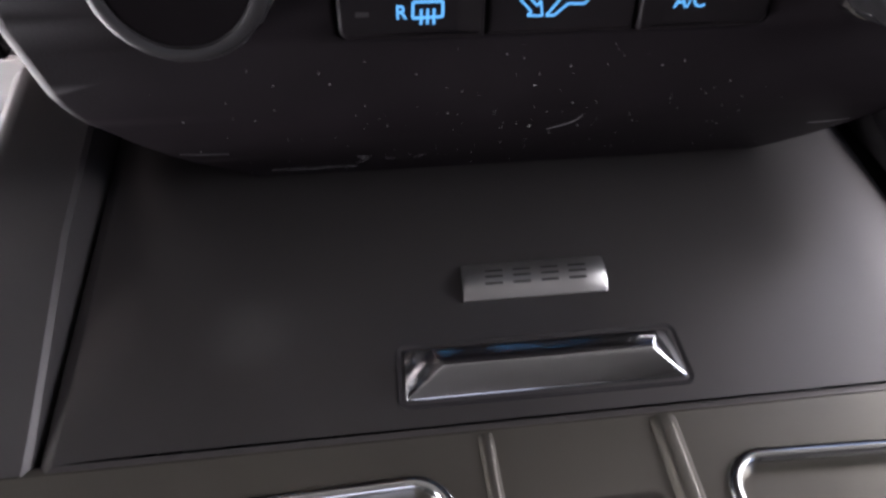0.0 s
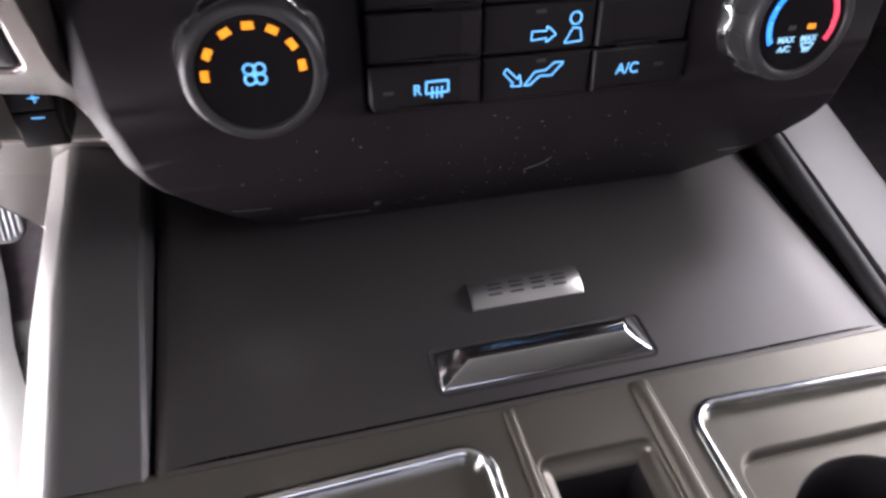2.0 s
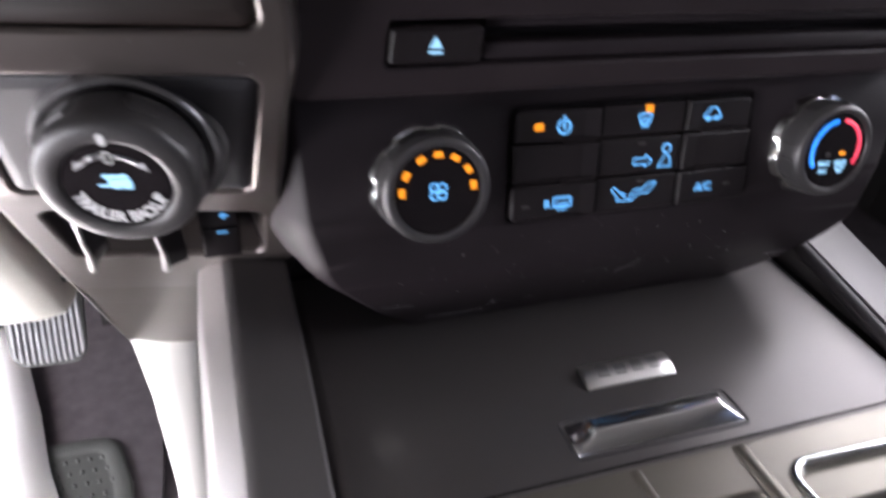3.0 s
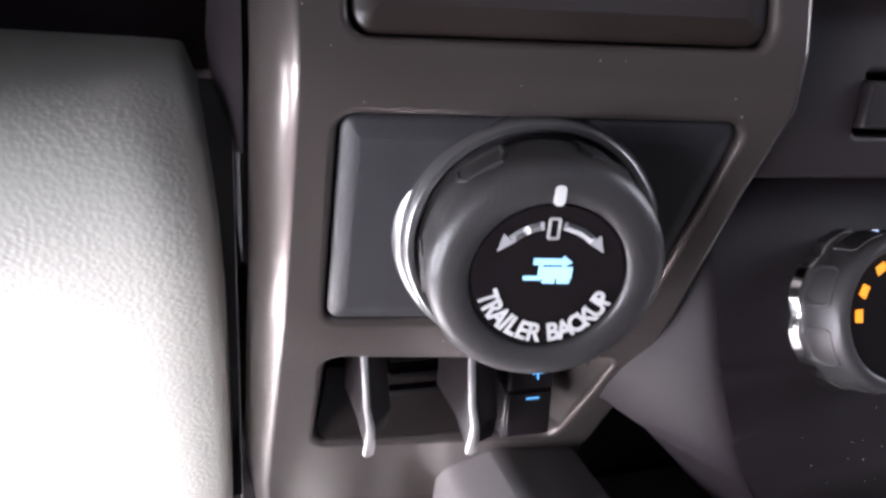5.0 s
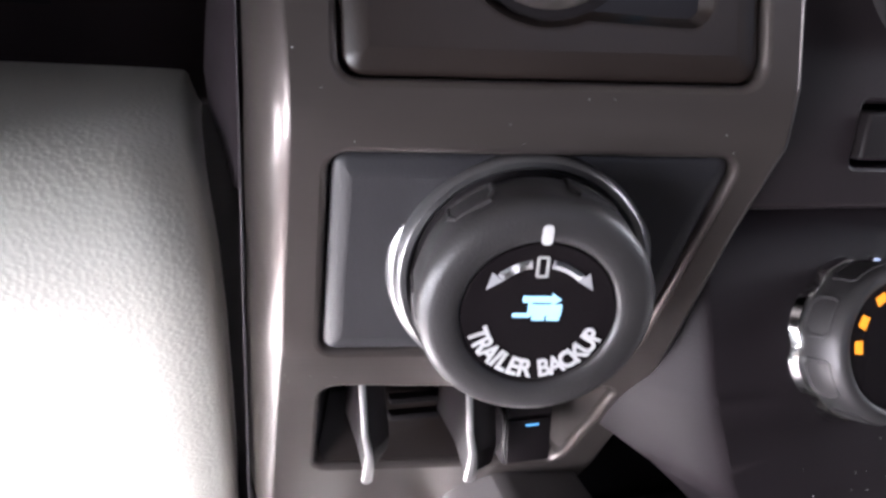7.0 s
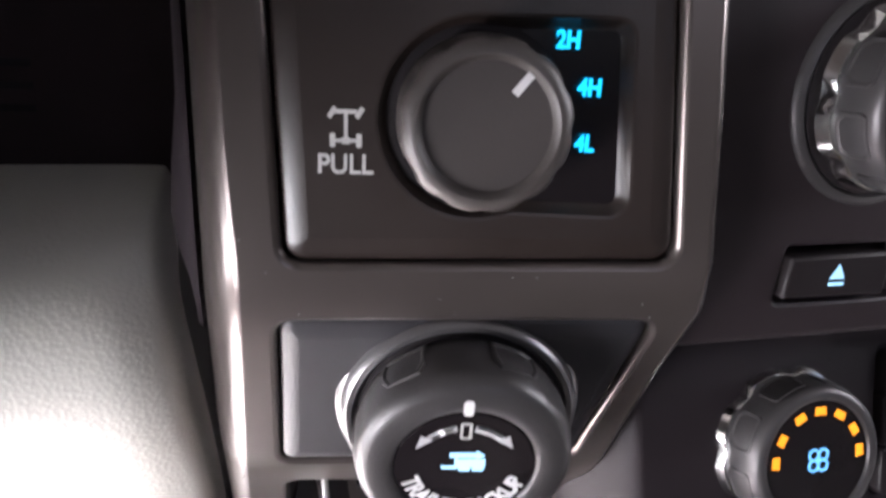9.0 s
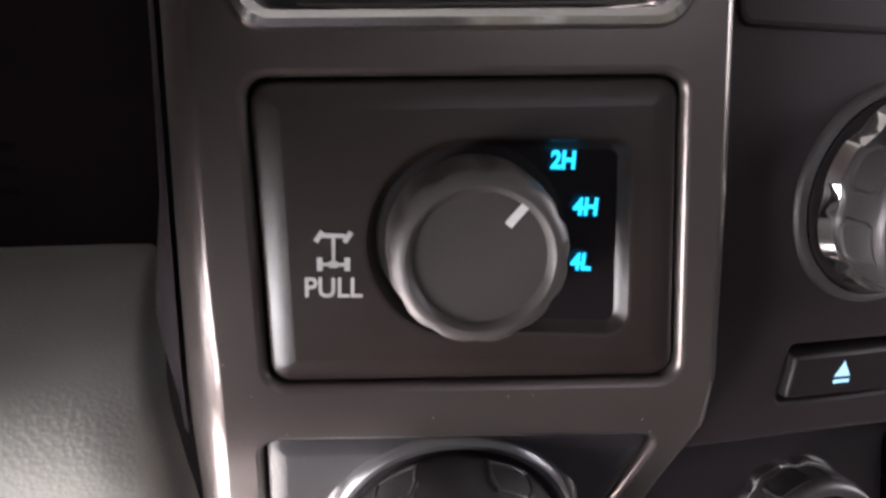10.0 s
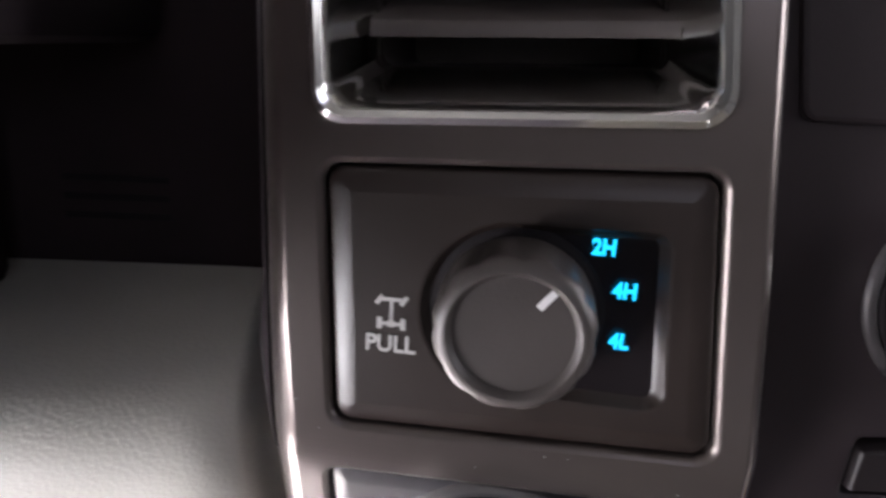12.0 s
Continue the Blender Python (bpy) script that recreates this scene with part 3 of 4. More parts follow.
def backup_panel():
    t = thing("trailer_backup_switch", "charcoal panel with large round trailer backup knob", "switch panel", (-203, 165, 517))
    bm = plate(lower_plate, TB_HOLE, 5, [], planar=True, edge=((-1.4, -9), (-1.4, -2.6), (-1.9, -1.8), (-2.8, -1.4), (-5.0, -0.6), (-6.2, -0.5)), cuts_v=(500, 515, 530))
    part("face_plate", bm, PLATE_GREY, t)
    n = Vector((-0.189, -0.961, -0.202)).normalized()
    fc = Vector((-204.8, 144.6, 513.2))
    base = fc - n * 23.2
    part("skirt", turned(base, n, [(31.0, -4), (31.2, 0.8), (30.9, 2.2), (30.0, 3.2), (29.3, 3.5), (29.3, 5.4), (28.9, 7.0), (27.9, 7.9), (26.6, 7.8), (25.4, 6.0)], 72), SKIRT, t, "satin silver base ring")
    part("shadow_gap", turned(base, n, [(25.8, 3.5), (25.6, 6.4), (24.0, 6.8)], 64), VOID, t)
    k = part("knob", turned(base, n, [(23.2, 4.5), (24.0, 6.4), (24.9, 9.0), (25.6, 11.5), (25.7, 14.5), (25.4, 19.0), (24.9, 21.2), (23.8, 22.8), (22.0, 23.6), (19.2, 23.9), (17.2, 23.6), (16.5, 22.9), (16.3, 22.2)], 96,
                            lobes={3: (9, 0.3), 4: (9, 0.7), 5: (9, 0.5)}, spin=0.35), RUBBER, t, "dark grey rubber-coated knob")
    # six grip pads round the flank, each a raised rim about a shallow hollow
    a = n
    e = Vector((0, 0, 1)).cross(a).normalized()
    g = a.cross(e)

    def flank(q, h, lift):
        r = linear(h, [6.4, 9.0, 11.5, 14.5, 19.0], [24.0, 24.9, 25.5, 25.5, 25.1]) + lift
        return base + e * (r * math.cos(q)) + g * (r * math.sin(q)) + a * h

    for i in range(6):
        th = radians(65 + 60 * i)
        pad = bmesh.new()
        loops = []
        for inset, lift in ((0.0, -0.3), (0.35, 0.45), (0.9, 0.55), (1.4, 0.1), (1.6, -0.1)):
            wide, low, high = 0.235 - inset / 27, 8.2 + inset, 18.0 - inset
            ring = []
            for f0, f1, h0, h1 in ((-1, 1, low, low), (1, 1, low, high - 2.6), (1, 0.72, high - 2.6, high), (0.72, -0.72, high, high), (-0.72, -1, high, high - 2.6), (-1, -1, high - 2.6, low)):
                for step in range(4):
                    s = step / 4
                    ring.append(flank(th + wide * (f0 + (f1 - f0) * s), h0 + (h1 - h0) * s, lift))
            loops.append(ring)
        loft(pad, loops)
        part("grip_pad", pad, RUBBER, k)
    cap = part("cap", turned(base, n, [(16.3, 18), (16.2, 22.6), (15.9, 22.95), (0, 23.05)], 64), GLOSS, k, "gloss black cap")
    d = disc(fc, n)
    part("pointer", flat(d, [[(u * 0.9 - 0.4, v) for u, v in rounded_pairs([(-1.25, 16.2), (1.25, 16.2), (1.25, 20.4), (-1.25, 20.4)], 1.0)]], 0.85, 0.6), WHITE, k, "white pointer mark")
    for side, a0, a1 in ((-1, 100, 134), (1, 46, 80)):
        shape = arc(-0.4, 0, 11.0, 12.7, a0, a1, 8)
        tip, inner, outer = (-0.4 + side * 10.9, 5.9), (-0.4 + side * 7.7, 7.9), (-0.4 + side * 9.9, 9.7)
        shape.append([inner, tip, outer] if side < 0 else [outer, tip, inner])
        part("turn_arrow", flat(d, shape, 0.05, 0.3), ARROW, cap)
    part("centre_mark", flat(d, stroke([(-1.4, 9.0), (0.6, 9.0), (0.6, 13.2), (-1.4, 13.2)], 0.55, True), 0.1, 0.3), GREYPRINT, cap)
    trailer = [rect(-3.6, 3.1, 2.6, 4.5), [(2.4, 2.4), (4.4, 3.7), (2.4, 5.2)], rect(-2.4, 0.0, 4.6, 2.6), rect(-5.4, -0.4, -1.8, 0.5), rect(-1.4, -1.1, 1.2, 0.4), rect(1.7, -1.1, 4.3, 0.4), rect(-2.4, 1.0, -1.6, 3.6)]
    part("trailer_symbol", flat(d, trailer, 0.05, 0.3), PALE, cap, "pale blue backlit trailer symbol")
    text = "TRAILER BACKUP"
    widths = {"I": 0.55, " ": 0.55, "L": 0.88, "E": 0.92}
    steps = [widths.get(ch, 1.0) for ch in text]
    total, run, bms = sum(steps), 0.0, []
    for ch, s in zip(text, steps):
        ang = 195 + (run + s / 2) / total * 150
        run += s
        if ch != " ":
            r = 12.9
            bms.append(letters(ch, d, 4.5, (r * math.cos(radians(ang)), r * math.sin(radians(ang))), turn=ang - 270, w=0.1, width=0.82, weight=0.032))
    part("lettering", joined(*bms), WHITE, cap, "white curved lettering")


def rounded_pairs(corners, r, n=5):
    return [(p.x, p.y) for p in rounded(corners, r, 0, n)]


def brake_controller():
    t = thing("trailer_brake_controller", "black trailer brake controller with two chrome-edged squeeze levers", "controller", (-212, 190, 465))

    def lever(x0, x1, bot, top, front, tip):
        """A flat squeeze lever: its bright edge leads, and the broad side falls back from it."""
        bm = bmesh.new()
        rings = []
        for f in (0.0, 0.5, 1.0):
            x, back, lift = x0 + (x1 - x0) * f, 4.5 * f, tip * f
            rings.append([Vector((x + sx, y + back, z)) for sx, y, z in ((0, front + 28, top + 1), (0, front + 2, top), (0.2, front, top - 3), (2.8, front + 0.5, bot + 10 + lift * 0.6), (2.6, front + 3, bot + 2 + lift), (2.4, front + 7, bot + lift), (1.0, front + 13, bot + 8 + lift), (0, front + 30, bot + 10 + lift))])
        loft(bm, rings, cap_first=True, cap_last=True)
        bmesh.ops.bevel(bm, geom=[e for e in bm.edges], offset=0.45, segments=2, affect="EDGES", profile=0.5)
        return bm

    def strip(x0, bot, top, front):
        """The bright edge: a slim blade that ends in a rounded tip."""
        bm = bmesh.new()
        rings = []
        for sx, y, z, half in ((0, front + 1.5, top, 0.9), (0.2, front - 0.2, top - 3, 1.0), (1.4, front, bot + 17, 1.0), (2.8, front + 0.3, bot + 10, 1.2), (2.8, front + 0.9, bot + 5, 1.6), (2.6, front + 2.2, bot + 1.2, 1.7), (2.5, front + 3.4, bot - 0.4, 1.1)):
            rings.append([Vector((x0 + sx + half * c, y - 0.5 * half * d, z)) for c, d in ((-1, -1.2), (-0.8, 0.6), (0, 1.3), (0.8, 0.8), (1, -1.0))])
        loft(bm, rings, cap_first=True, cap_last=True)
        return bm

    for x0, x1, bot, top, front, tip in ((-231.6, -224.6, 443.0, 480, 199, 6.0), (-202.6, -193.6, 444.5, 480, 191, 0.0)):
        lv = part("lever", lever(x0, x1, bot, top, front, tip), BUTTON, t)
        part("chrome_edge", strip(x0, bot, top, front), BADGE, lv, "bright edge strip")
    # near-black bars for the slots between the levers, shade in their colour
    slot_bars = bmesh.new()
    for k in range(3):
        solid(slot_bars, (-217, 226, 449 + 6.0 * k), (-198, 231, 451.2 + 6.0 * k), 0.5)
    part("dark_slots", slot_bars, VOID, t)
    part("button_block", box((-185.0, 205, 441), (-168.5, 226, 470), 1.2), GLOSS, t)
    f = lambda u, v, w: Vector((u, 205 - w, v))
    part("plus_button", box((-184.2, 203.8, 458.0), (-169.3, 206, 469.2), 0.7), BUTTON, t)
    part("minus_button", box((-184.2, 203.8, 442.0), (-169.3, 206, 457.0), 0.7), BUTTON, t)
    part("plus_mark", flat(f, [bar((-176.8, 463.4), (-172.8, 463.4), 0.6), bar((-174.8, 461.4), (-174.8, 465.4), 0.6)], 1.26, 0.1), BLUE, t)
    part("minus_mark", flat(f, [bar((-178.2, 455.0), (-173.8, 455.0), 0.6)], 1.26, 0.1), BLUE, t)
    cheek = bmesh.new()
    loft(cheek, [[wing(u + d, z, w) for u, z, w in ((44.6, 475, -2.4), (46.2, 430.5, -2.4), (36.0, 434, -27), (35.0, 470, -27))] for d in (0.0, 3.0)], cap_first=True, cap_last=True)
    part("cheek", cheek, TRIM, t)
    ledge = bmesh.new()
    loft(ledge, [[wing(u, z, w) for u, z, w in ((-38, 429.6, -2.6), (45, 431, -2.6), (36, 437, -24), (-35, 437, -24))], [wing(u, z, w) for u, z, w in ((-38, 427.6, -3.6), (45, 429, -3.6), (36, 435, -25), (-35, 435, -25))]], cap_first=True, cap_last=True)
    part("ledge", ledge, PLATE, t)


# ------------------------------------------------------------------ radio and climate panels
def scallop_knob(t, centre, axis, label):
    """The dash's shared kind of knob: base ring, scalloped chrome band, grey grip and black dial."""
    c = Vector(centre)
    k = part("knob", turned(c, axis, [(21.4, 5.6), (22.1, 6.6), (22.4, 8.5), (22.3, 13.0), (21.6, 17.0), (21.0, 18.6), (19.9, 19.4), (18.6, 19.5), (17.8, 19.1), (17.5, 18.4)], 96,
                            lobes={1: (8, 0.9), 2: (8, 0.7), 3: (8, 0.25)}), KNOB, t, label)
    a = Vector(axis).normalized()
    e = Vector((0, 0, 1)).cross(a).normalized()
    g = a.cross(e)

    def flank(q, h, lift):
        r = linear(h, [6.4, 8.5, 13.0, 17.0, 18.6], [22.1, 22.4, 22.3, 21.6, 21.0]) + lift
        return c + e * (r * math.cos(q)) + g * (r * math.sin(q)) + a * h

    for i in range(8):
        th, pad, loops = 2 * math.pi * (i + 0.5) / 8, bmesh.new(), []
        for inset, lift in ((0.0, -0.5), (0.15, 0.3), (0.6, 0.35), (1.0, 0.0), (1.5, -0.12)):
            wide, low, high, ring = 0.27 - inset / 22, 8.2 + inset, 16.6 - inset, []
            for f0, f1, h0, h1 in ((-0.7, 0.7, low, low), (0.7, 1, low, low + 1.6), (1, 1, low + 1.6, high - 1.2), (1, 0.85, high - 1.2, high), (0.85, -0.85, high, high), (-0.85, -1, high, high - 1.2), (-1, -1, high - 1.2, low + 1.6), (-1, -0.7, low + 1.6, low)):
                ring += [flank(th + wide * (f0 + (f1 - f0) * j / 3), h0 + (h1 - h0) * j / 3, lift) for j in range(3)]
            loops.append(ring)
        loft(pad, loops, cap_last=True)
        part("grip_pad", pad, KNOB, k)
    part("base_ring", turned(c, axis, [(28.2, -3), (28.0, 0.2), (27.0, 1.4), (25.6, 1.8), (24.6, 1.0)], 72), KNOB, k)
    part("neck", turned(c, axis, [(25.0, -1), (24.8, 1.8), (23.4, 2.4)], 60), VOID, k)
    part("chrome_band", turned(c, axis, [(22.6, 2.6), (24.0, 3.0), (24.5, 4.0), (23.1, 7.0), (22.0, 7.3)], 96,
                               lobes={1: (8, 1.0), 2: (8, 1.5), 3: (8, 1.1)}), CHROME, k, "scalloped chrome band")
    dial = part("dial", turned(c, axis, [(17.6, 14), (17.5, 18.2), (17.1, 18.6), (0, 18.7)], 64), GLOSS, k, "gloss black dial")
    return k, dial, disc(c + Vector(axis).normalized() * 18.75, axis)


def fan_symbol(cx, cy, s):
    rings = []
    for q in range(4):
        a = math.radians(45 + 90 * q)
        px, py = cx + s * 0.55 * math.cos(a), cy + s * 0.55 * math.sin(a)
        rings += arc(px, py, s * 0.30, s * 0.48, 0, 360, 10)
    rings += arc(cx, cy, 0, s * 0.22, 0, 360, 8)
    return rings


FAN_BASE = Vector((-96.2, 169.8, 492.2))
TEMP_BASE = Vector((95.6, 168.6, 494.0))


def climate_panel():
    t = thing("climate_control_panel", "dusty black climate control panel with lit buttons and two knobs", "control panel", (0, 165, 480))
    outline = [(-84, 396), (84, 396), (112, 424), (136, 452), (143, 480), (146.5, 529.5), (-146.5, 529.5), (-142.5, 480), (-135, 453), (-111, 424)]
    radii = [30, 30, 30, 30, 30, 3, 3, 30, 30, 30]
    hole = [(-61.5, 471.0), (62.5, 471.0), (57.5, 522.0), (-62.5, 521.0)]
    zs = [398, 402, 406, 410, 414, 418, 422, 426, 430, 434, 438, 442, 446, 450, 454, 458, 462, 470, 480, 500]
    bm = plate(climate, outline, radii, [(hole, 3)], edge=((24, -90), (19, -40), (14.2, -24), (10.3, -14.2), (7.4, -8.4), (5.0, -4.6), (3.0, -2.1), (1.4, -0.65), (0, 0)),
               rim=((0.5, 0), (-0.3, -0.4), (-0.6, -1.4), (-0.6, -8)), cuts_v=zs, n=9)
    part("fascia", bm, BLACK, t)
    # fine parting line round the lower corner
    for s in (-1, 1):
        pts = [(s * 148, 445, -29), (s * 144, 442, -26), (s * 138, 438.5, -21), (s * 130, 434.6, -13.6), (s * 122, 431.6, -5.4), (s * 114, 429.6, -0.4), (s * 106, 428.6, -0.1), (s * 98, 428.1, -0.15)]
        bm = bmesh.new()
        rings = []
        for x, z, depth in pts:
            rings.append([climate(x, z + a, w + depth) for a, w in ((0.45, -0.6), (0.3, 0.35), (-0.3, 0.35), (-0.45, -0.6))])
        loft(bm, rings, cap_first=True, cap_last=True)
        part("parting_ridge", bm, SATIN, t)
    part("button_well", box((-62, 172, 466), (62, 178, 526)), VOID, t)
    # button grid: columns by rows, the upper row low in height
    cols = [(-60.2, -21.4), (-20.6, 20.6), (21.4, 60.2)]
    rows = [(505.9, 519.4), (489.0, 505.1), (472.6, 488.2)]
    for c, (x0, x1) in enumerate(cols):
        for r, (z0, z1) in enumerate(rows):
            right = x1 if c < 2 else linear(z1, [472, 520], [61.5, 55.5])
            corners = [(x0, z0), (right, z0), (right, z1), (x0, z1)]
            rad = [1.0] * 4
            if (c, r) == (0, 0):
                rad[3] = 3.0
            if (c, r) == (0, 2):
                rad[0] = 3.0
            if (c, r) == (2, 0):
                rad[2] = 3.0
            if (c, r) == (2, 2):
                rad[1] = 3.0
            bm = plate(button_face, corners, rad, [], planar=True, edge=((0, -9), (0, -1.2), (-0.25, -0.5), (-0.7, -0.1), (-1.2, 0)), cuts_u=((-28.5,) if c == 0 else (28.5,) if c == 2 else ()))
            # the outer columns rise a little towards the middle one
            for v in bm.verts:
                if c == 0 and v.co.x > -28.5:
                    v.co += TILT_UP * (0.24 * (v.co.x + 28.5))
                elif c == 2 and v.co.x < 28.5:
                    v.co += TILT_UP * (0.18 * (28.5 - v.co.x))
            part("button", bm, BUTTON, t)
    for x0, x1, z in ((-38, -21.8, 505.5), (-38, -21.8, 488.6), (30, 47, 505.5), (30, 46, 488.6)):
        notch = bmesh.new()
        loft(notch, [[button_face(p.x, p.y, w) for p in rounded([(x0, z - 1.0), (x1, z - 1.0), (x1, z + 1.0), (x0, z + 1.0)], 1.0, off)] for off, w in ((0.3, -0.5), (0.2, 0.25), (-0.3, 0.15))], cap_last=True)
        part("latch_notch", notch, GLOSS, t)
    lamps = [rect(-51.6, 510.9, -47.6, 513.7), rect(0.2, 515.4, 3.6, 518.6)]
    for shape in lamps:
        part("indicator_lamp", flat(button_face, [shape], 0.15, 0.4), ORANGE, t, "glowing orange lamp")
    for shape in (rect(-1.8, 501.8, 1.8, 503.0), rect(-0.4, 485.2, 3.0, 486.4), rect(46.5, 480.0, 50, 481.2), rect(-55.5, 478.6, -52, 479.8)):
        part("indicator_lamp", flat(button_face, [shape], 0.12, 0.4), DIMLED, t, "unlit grey lamp")
    # power
    sym = arc(-38.2, 511.9, 2.3, 3.3, 115, 425, 18) + [rect(-38.7, 510.6, -37.7, 516.2)]
    part("power_symbol", flat(button_face, sym, 0.12, 0.3), BLUE, t)
    # front defrost
    sym = stroke([(-3.0, 514.2), (-1.9, 515.0), (2.4, 515.0), (3.5, 514.2), (2.0, 510.2), (-1.5, 510.2)], 0.7, True)
    sym += [bar((x, 509.0), (x + 0.2, 513.6), 0.6) for x in (-1.0, 0.3, 1.5)]
    part("defrost_symbol", flat(button_face, sym, 0.12, 0.3), BLUE, t)
    # recirculation: a small car outline
    sym = stroke([(30.6, 511.2), (30.8, 513.0), (32.2, 513.6), (33.6, 515.6), (36.6, 515.6), (38.0, 513.4), (39.0, 512.8), (39.0, 511.2)], 0.75, True) + arc(32.6, 511.0, 0.5, 1.2, 0, 360, 8) + arc(37.0, 511.0, 0.5, 1.2, 0, 360, 8)
    part("recirculation_symbol", flat(button_face, sym, 0.12, 0.3), BLUE, t)
    # air to the face: arrow, ring and trapezoid
    sym = stroke([(-3.0, 495.9), (2.5, 495.9), (2.5, 497.5), (6.0, 494.6), (2.5, 491.9), (2.5, 493.4), (-3.0, 493.0)], 0.6, True)
    part("face_air_arrow", flat(button_face, sym, 0.12, 0.3), BLUE, t)
    sym = arc(13.0, 499.4, 1.7, 2.4, 0, 360, 14) + stroke([(9.4, 491.2), (16.0, 491.6), (14.9, 496.0), (12.2, 496.2)], 0.6, True)
    part("face_air_symbol", flat(button_face, sym, 0.12, 0.3), BLUE, t)
    # air to the feet: arrow and seat-like zigzag
    sym = stroke([(-12.6, 482.4), (-11.4, 484.0), (-7.2, 480.0), (-6.4, 481.4), (-5.6, 477.4), (-9.8, 477.6), (-8.7, 478.6)], 0.6, True)
    part("floor_air_arrow", flat(button_face, sym, 0.12, 0.3), BLUE, t)
    sym = stroke([(-4.6, 477.4), (-2.4, 477.4), (1.2, 480.4), (5.6, 480.2), (9.8, 484.6), (6.4, 484.8), (3.2, 482.2), (-0.8, 482.0)], 0.65, True)
    part("floor_air_symbol", flat(button_face, sym, 0.12, 0.3), BLUE, t)
    part("rear_lettering", letters("R", button_face, 3.6, (-43.6, 479.5), w=0.12, weight=0.02), BLUE, t)
    sym = stroke([(-40.6, 477.9), (-32.6, 478.1), (-32.6, 482.0), (-40.4, 482.0)], 0.8, True) + [bar((x, 476.2), (x + 0.1, 480.2), 0.75) for x in (-38.4, -36.7, -35.0)]
    part("rear_defrost_symbol", flat(button_face, sym, 0.12, 0.3), BLUE, t)
    part("cooling_lettering", letters("A/C", button_face, 4.0, (35.6, 480.2), w=0.12, width=1.0, weight=0.012), BLUE, t)

    k, dial, d = scallop_knob(t, FAN_BASE, TILT_UP, "grey fan speed knob with chrome band")
    for a in (178, 151, 118, 90, 62, 34, 6):
        c, s = math.cos(radians(a)), math.sin(radians(a))
        x, y = 14.4 * c, 14.4 * s
        e1, e2 = Vector((-s, c)), Vector((c, s))
        lamp = [tuple(Vector((x, y)) + e1 * p + e2 * q) for p, q in ((-1.8, -1.15), (1.8, -1.15), (1.6, 1.15), (-1.6, 1.15))]
        part("speed_lamp", flat(d, [lamp], 0.15, 0.4), ORANGE, dial, "glowing orange lamp")
    part("fan_symbol", flat(d, fan_symbol(0, 0, 4.1), 0.12, 0.3), BLUE, dial)

    k, dial, d = scallop_knob(t, TEMP_BASE, TILT_UP, "grey temperature knob with chrome band")
    part("cold_arc", flat(d, arc(0, 0.5, 12.6, 14.6, 98, 212, 22), 0.12, 0.3), DEEPBLUE, dial, "glowing blue arc")
    part("hot_arc", flat(d, arc(0, 0.5, 12.6, 14.6, -32, 82, 22), 0.12, 0.3), RED, dial, "glowing red arc")
    part("lamp", flat(d, [rect(2.6, -2.2, 5.8, -0.4)], 0.12, 0.3), ORANGE, dial)
    part("unlit_lamp", flat(d, [rect(-5.4, -2.2, -2.4, -0.6)], 0.12, 0.3), DIMLED, dial)
    part("lettering", joined(letters("MAX", d, 2.3, (-5.2, -5.6), w=0.12, weight=0.015), letters("A/C", d, 2.3, (-5.2, -9.0), w=0.12, weight=0.015), letters("MAX", d, 2.3, (4.4, -5.6), w=0.12, weight=0.015)), PALE, dial)
    sym = stroke([(1.8, -7.6), (2.8, -6.9 - 0.4), (6.0, -6.9 - 0.4), (7.0, -7.6), (5.6, -9.4), (3.2, -9.4)], 0.6, True) + [bar((x, -10.6), (x, -8.6), 0.5) for x in (3.2, 4.4, 5.6)]
    part("defrost_symbol", flat(d, sym, 0.12, 0.3), PALE, dial)

    # dust specks and scuffs on the belly
    rnd = random.Random(11)
    dust = bmesh.new()
    for _ in range(170):
        x, z = rnd.gauss(-10, 62), rnd.uniform(408, 468)
        if abs(x) > 118:
            continue
        r = rnd.choice([0.1, 0.13, 0.16, 0.2, 0.3])
        bmesh.ops.create_icosphere(dust, subdivisions=1, radius=r, matrix=Matrix.Translation(climate(x, z, 0.02)))
    tagged(part("dust", dust, GREYPRINT, t, "pale dust specks"), kind="stuff")
    scuff = []
    for _ in range(60):
        x, z = rnd.uniform(-88, -58), rnd.gauss(411.5, 0.8)
        scuff.append(bar((x, z), (x + rnd.uniform(0.8, 3.0), z + rnd.uniform(-0.3, 0.5)), rnd.uniform(0.12, 0.3)))
    for _ in range(14):
        x, z = rnd.uniform(-60, -35), rnd.gauss(419, 1.5)
        scuff.append(bar((x, z), (x + rnd.uniform(0.8, 3.0), z + rnd.uniform(-0.3, 0.5)), rnd.uniform(0.1, 0.22)))
    scratch = [(3.5, 433.5), (6.5, 435.0), (9.0, 436.2), (11.5, 437.8), (13.0, 440.2), (13.6, 441.2)]
    scuff += stroke(scratch, 0.5)
    tagged(part("scuffing", flat(climate, scuff, 0.08, 0.15), SCUFF, t, "pale scuffs and a scratch"), kind="stuff")


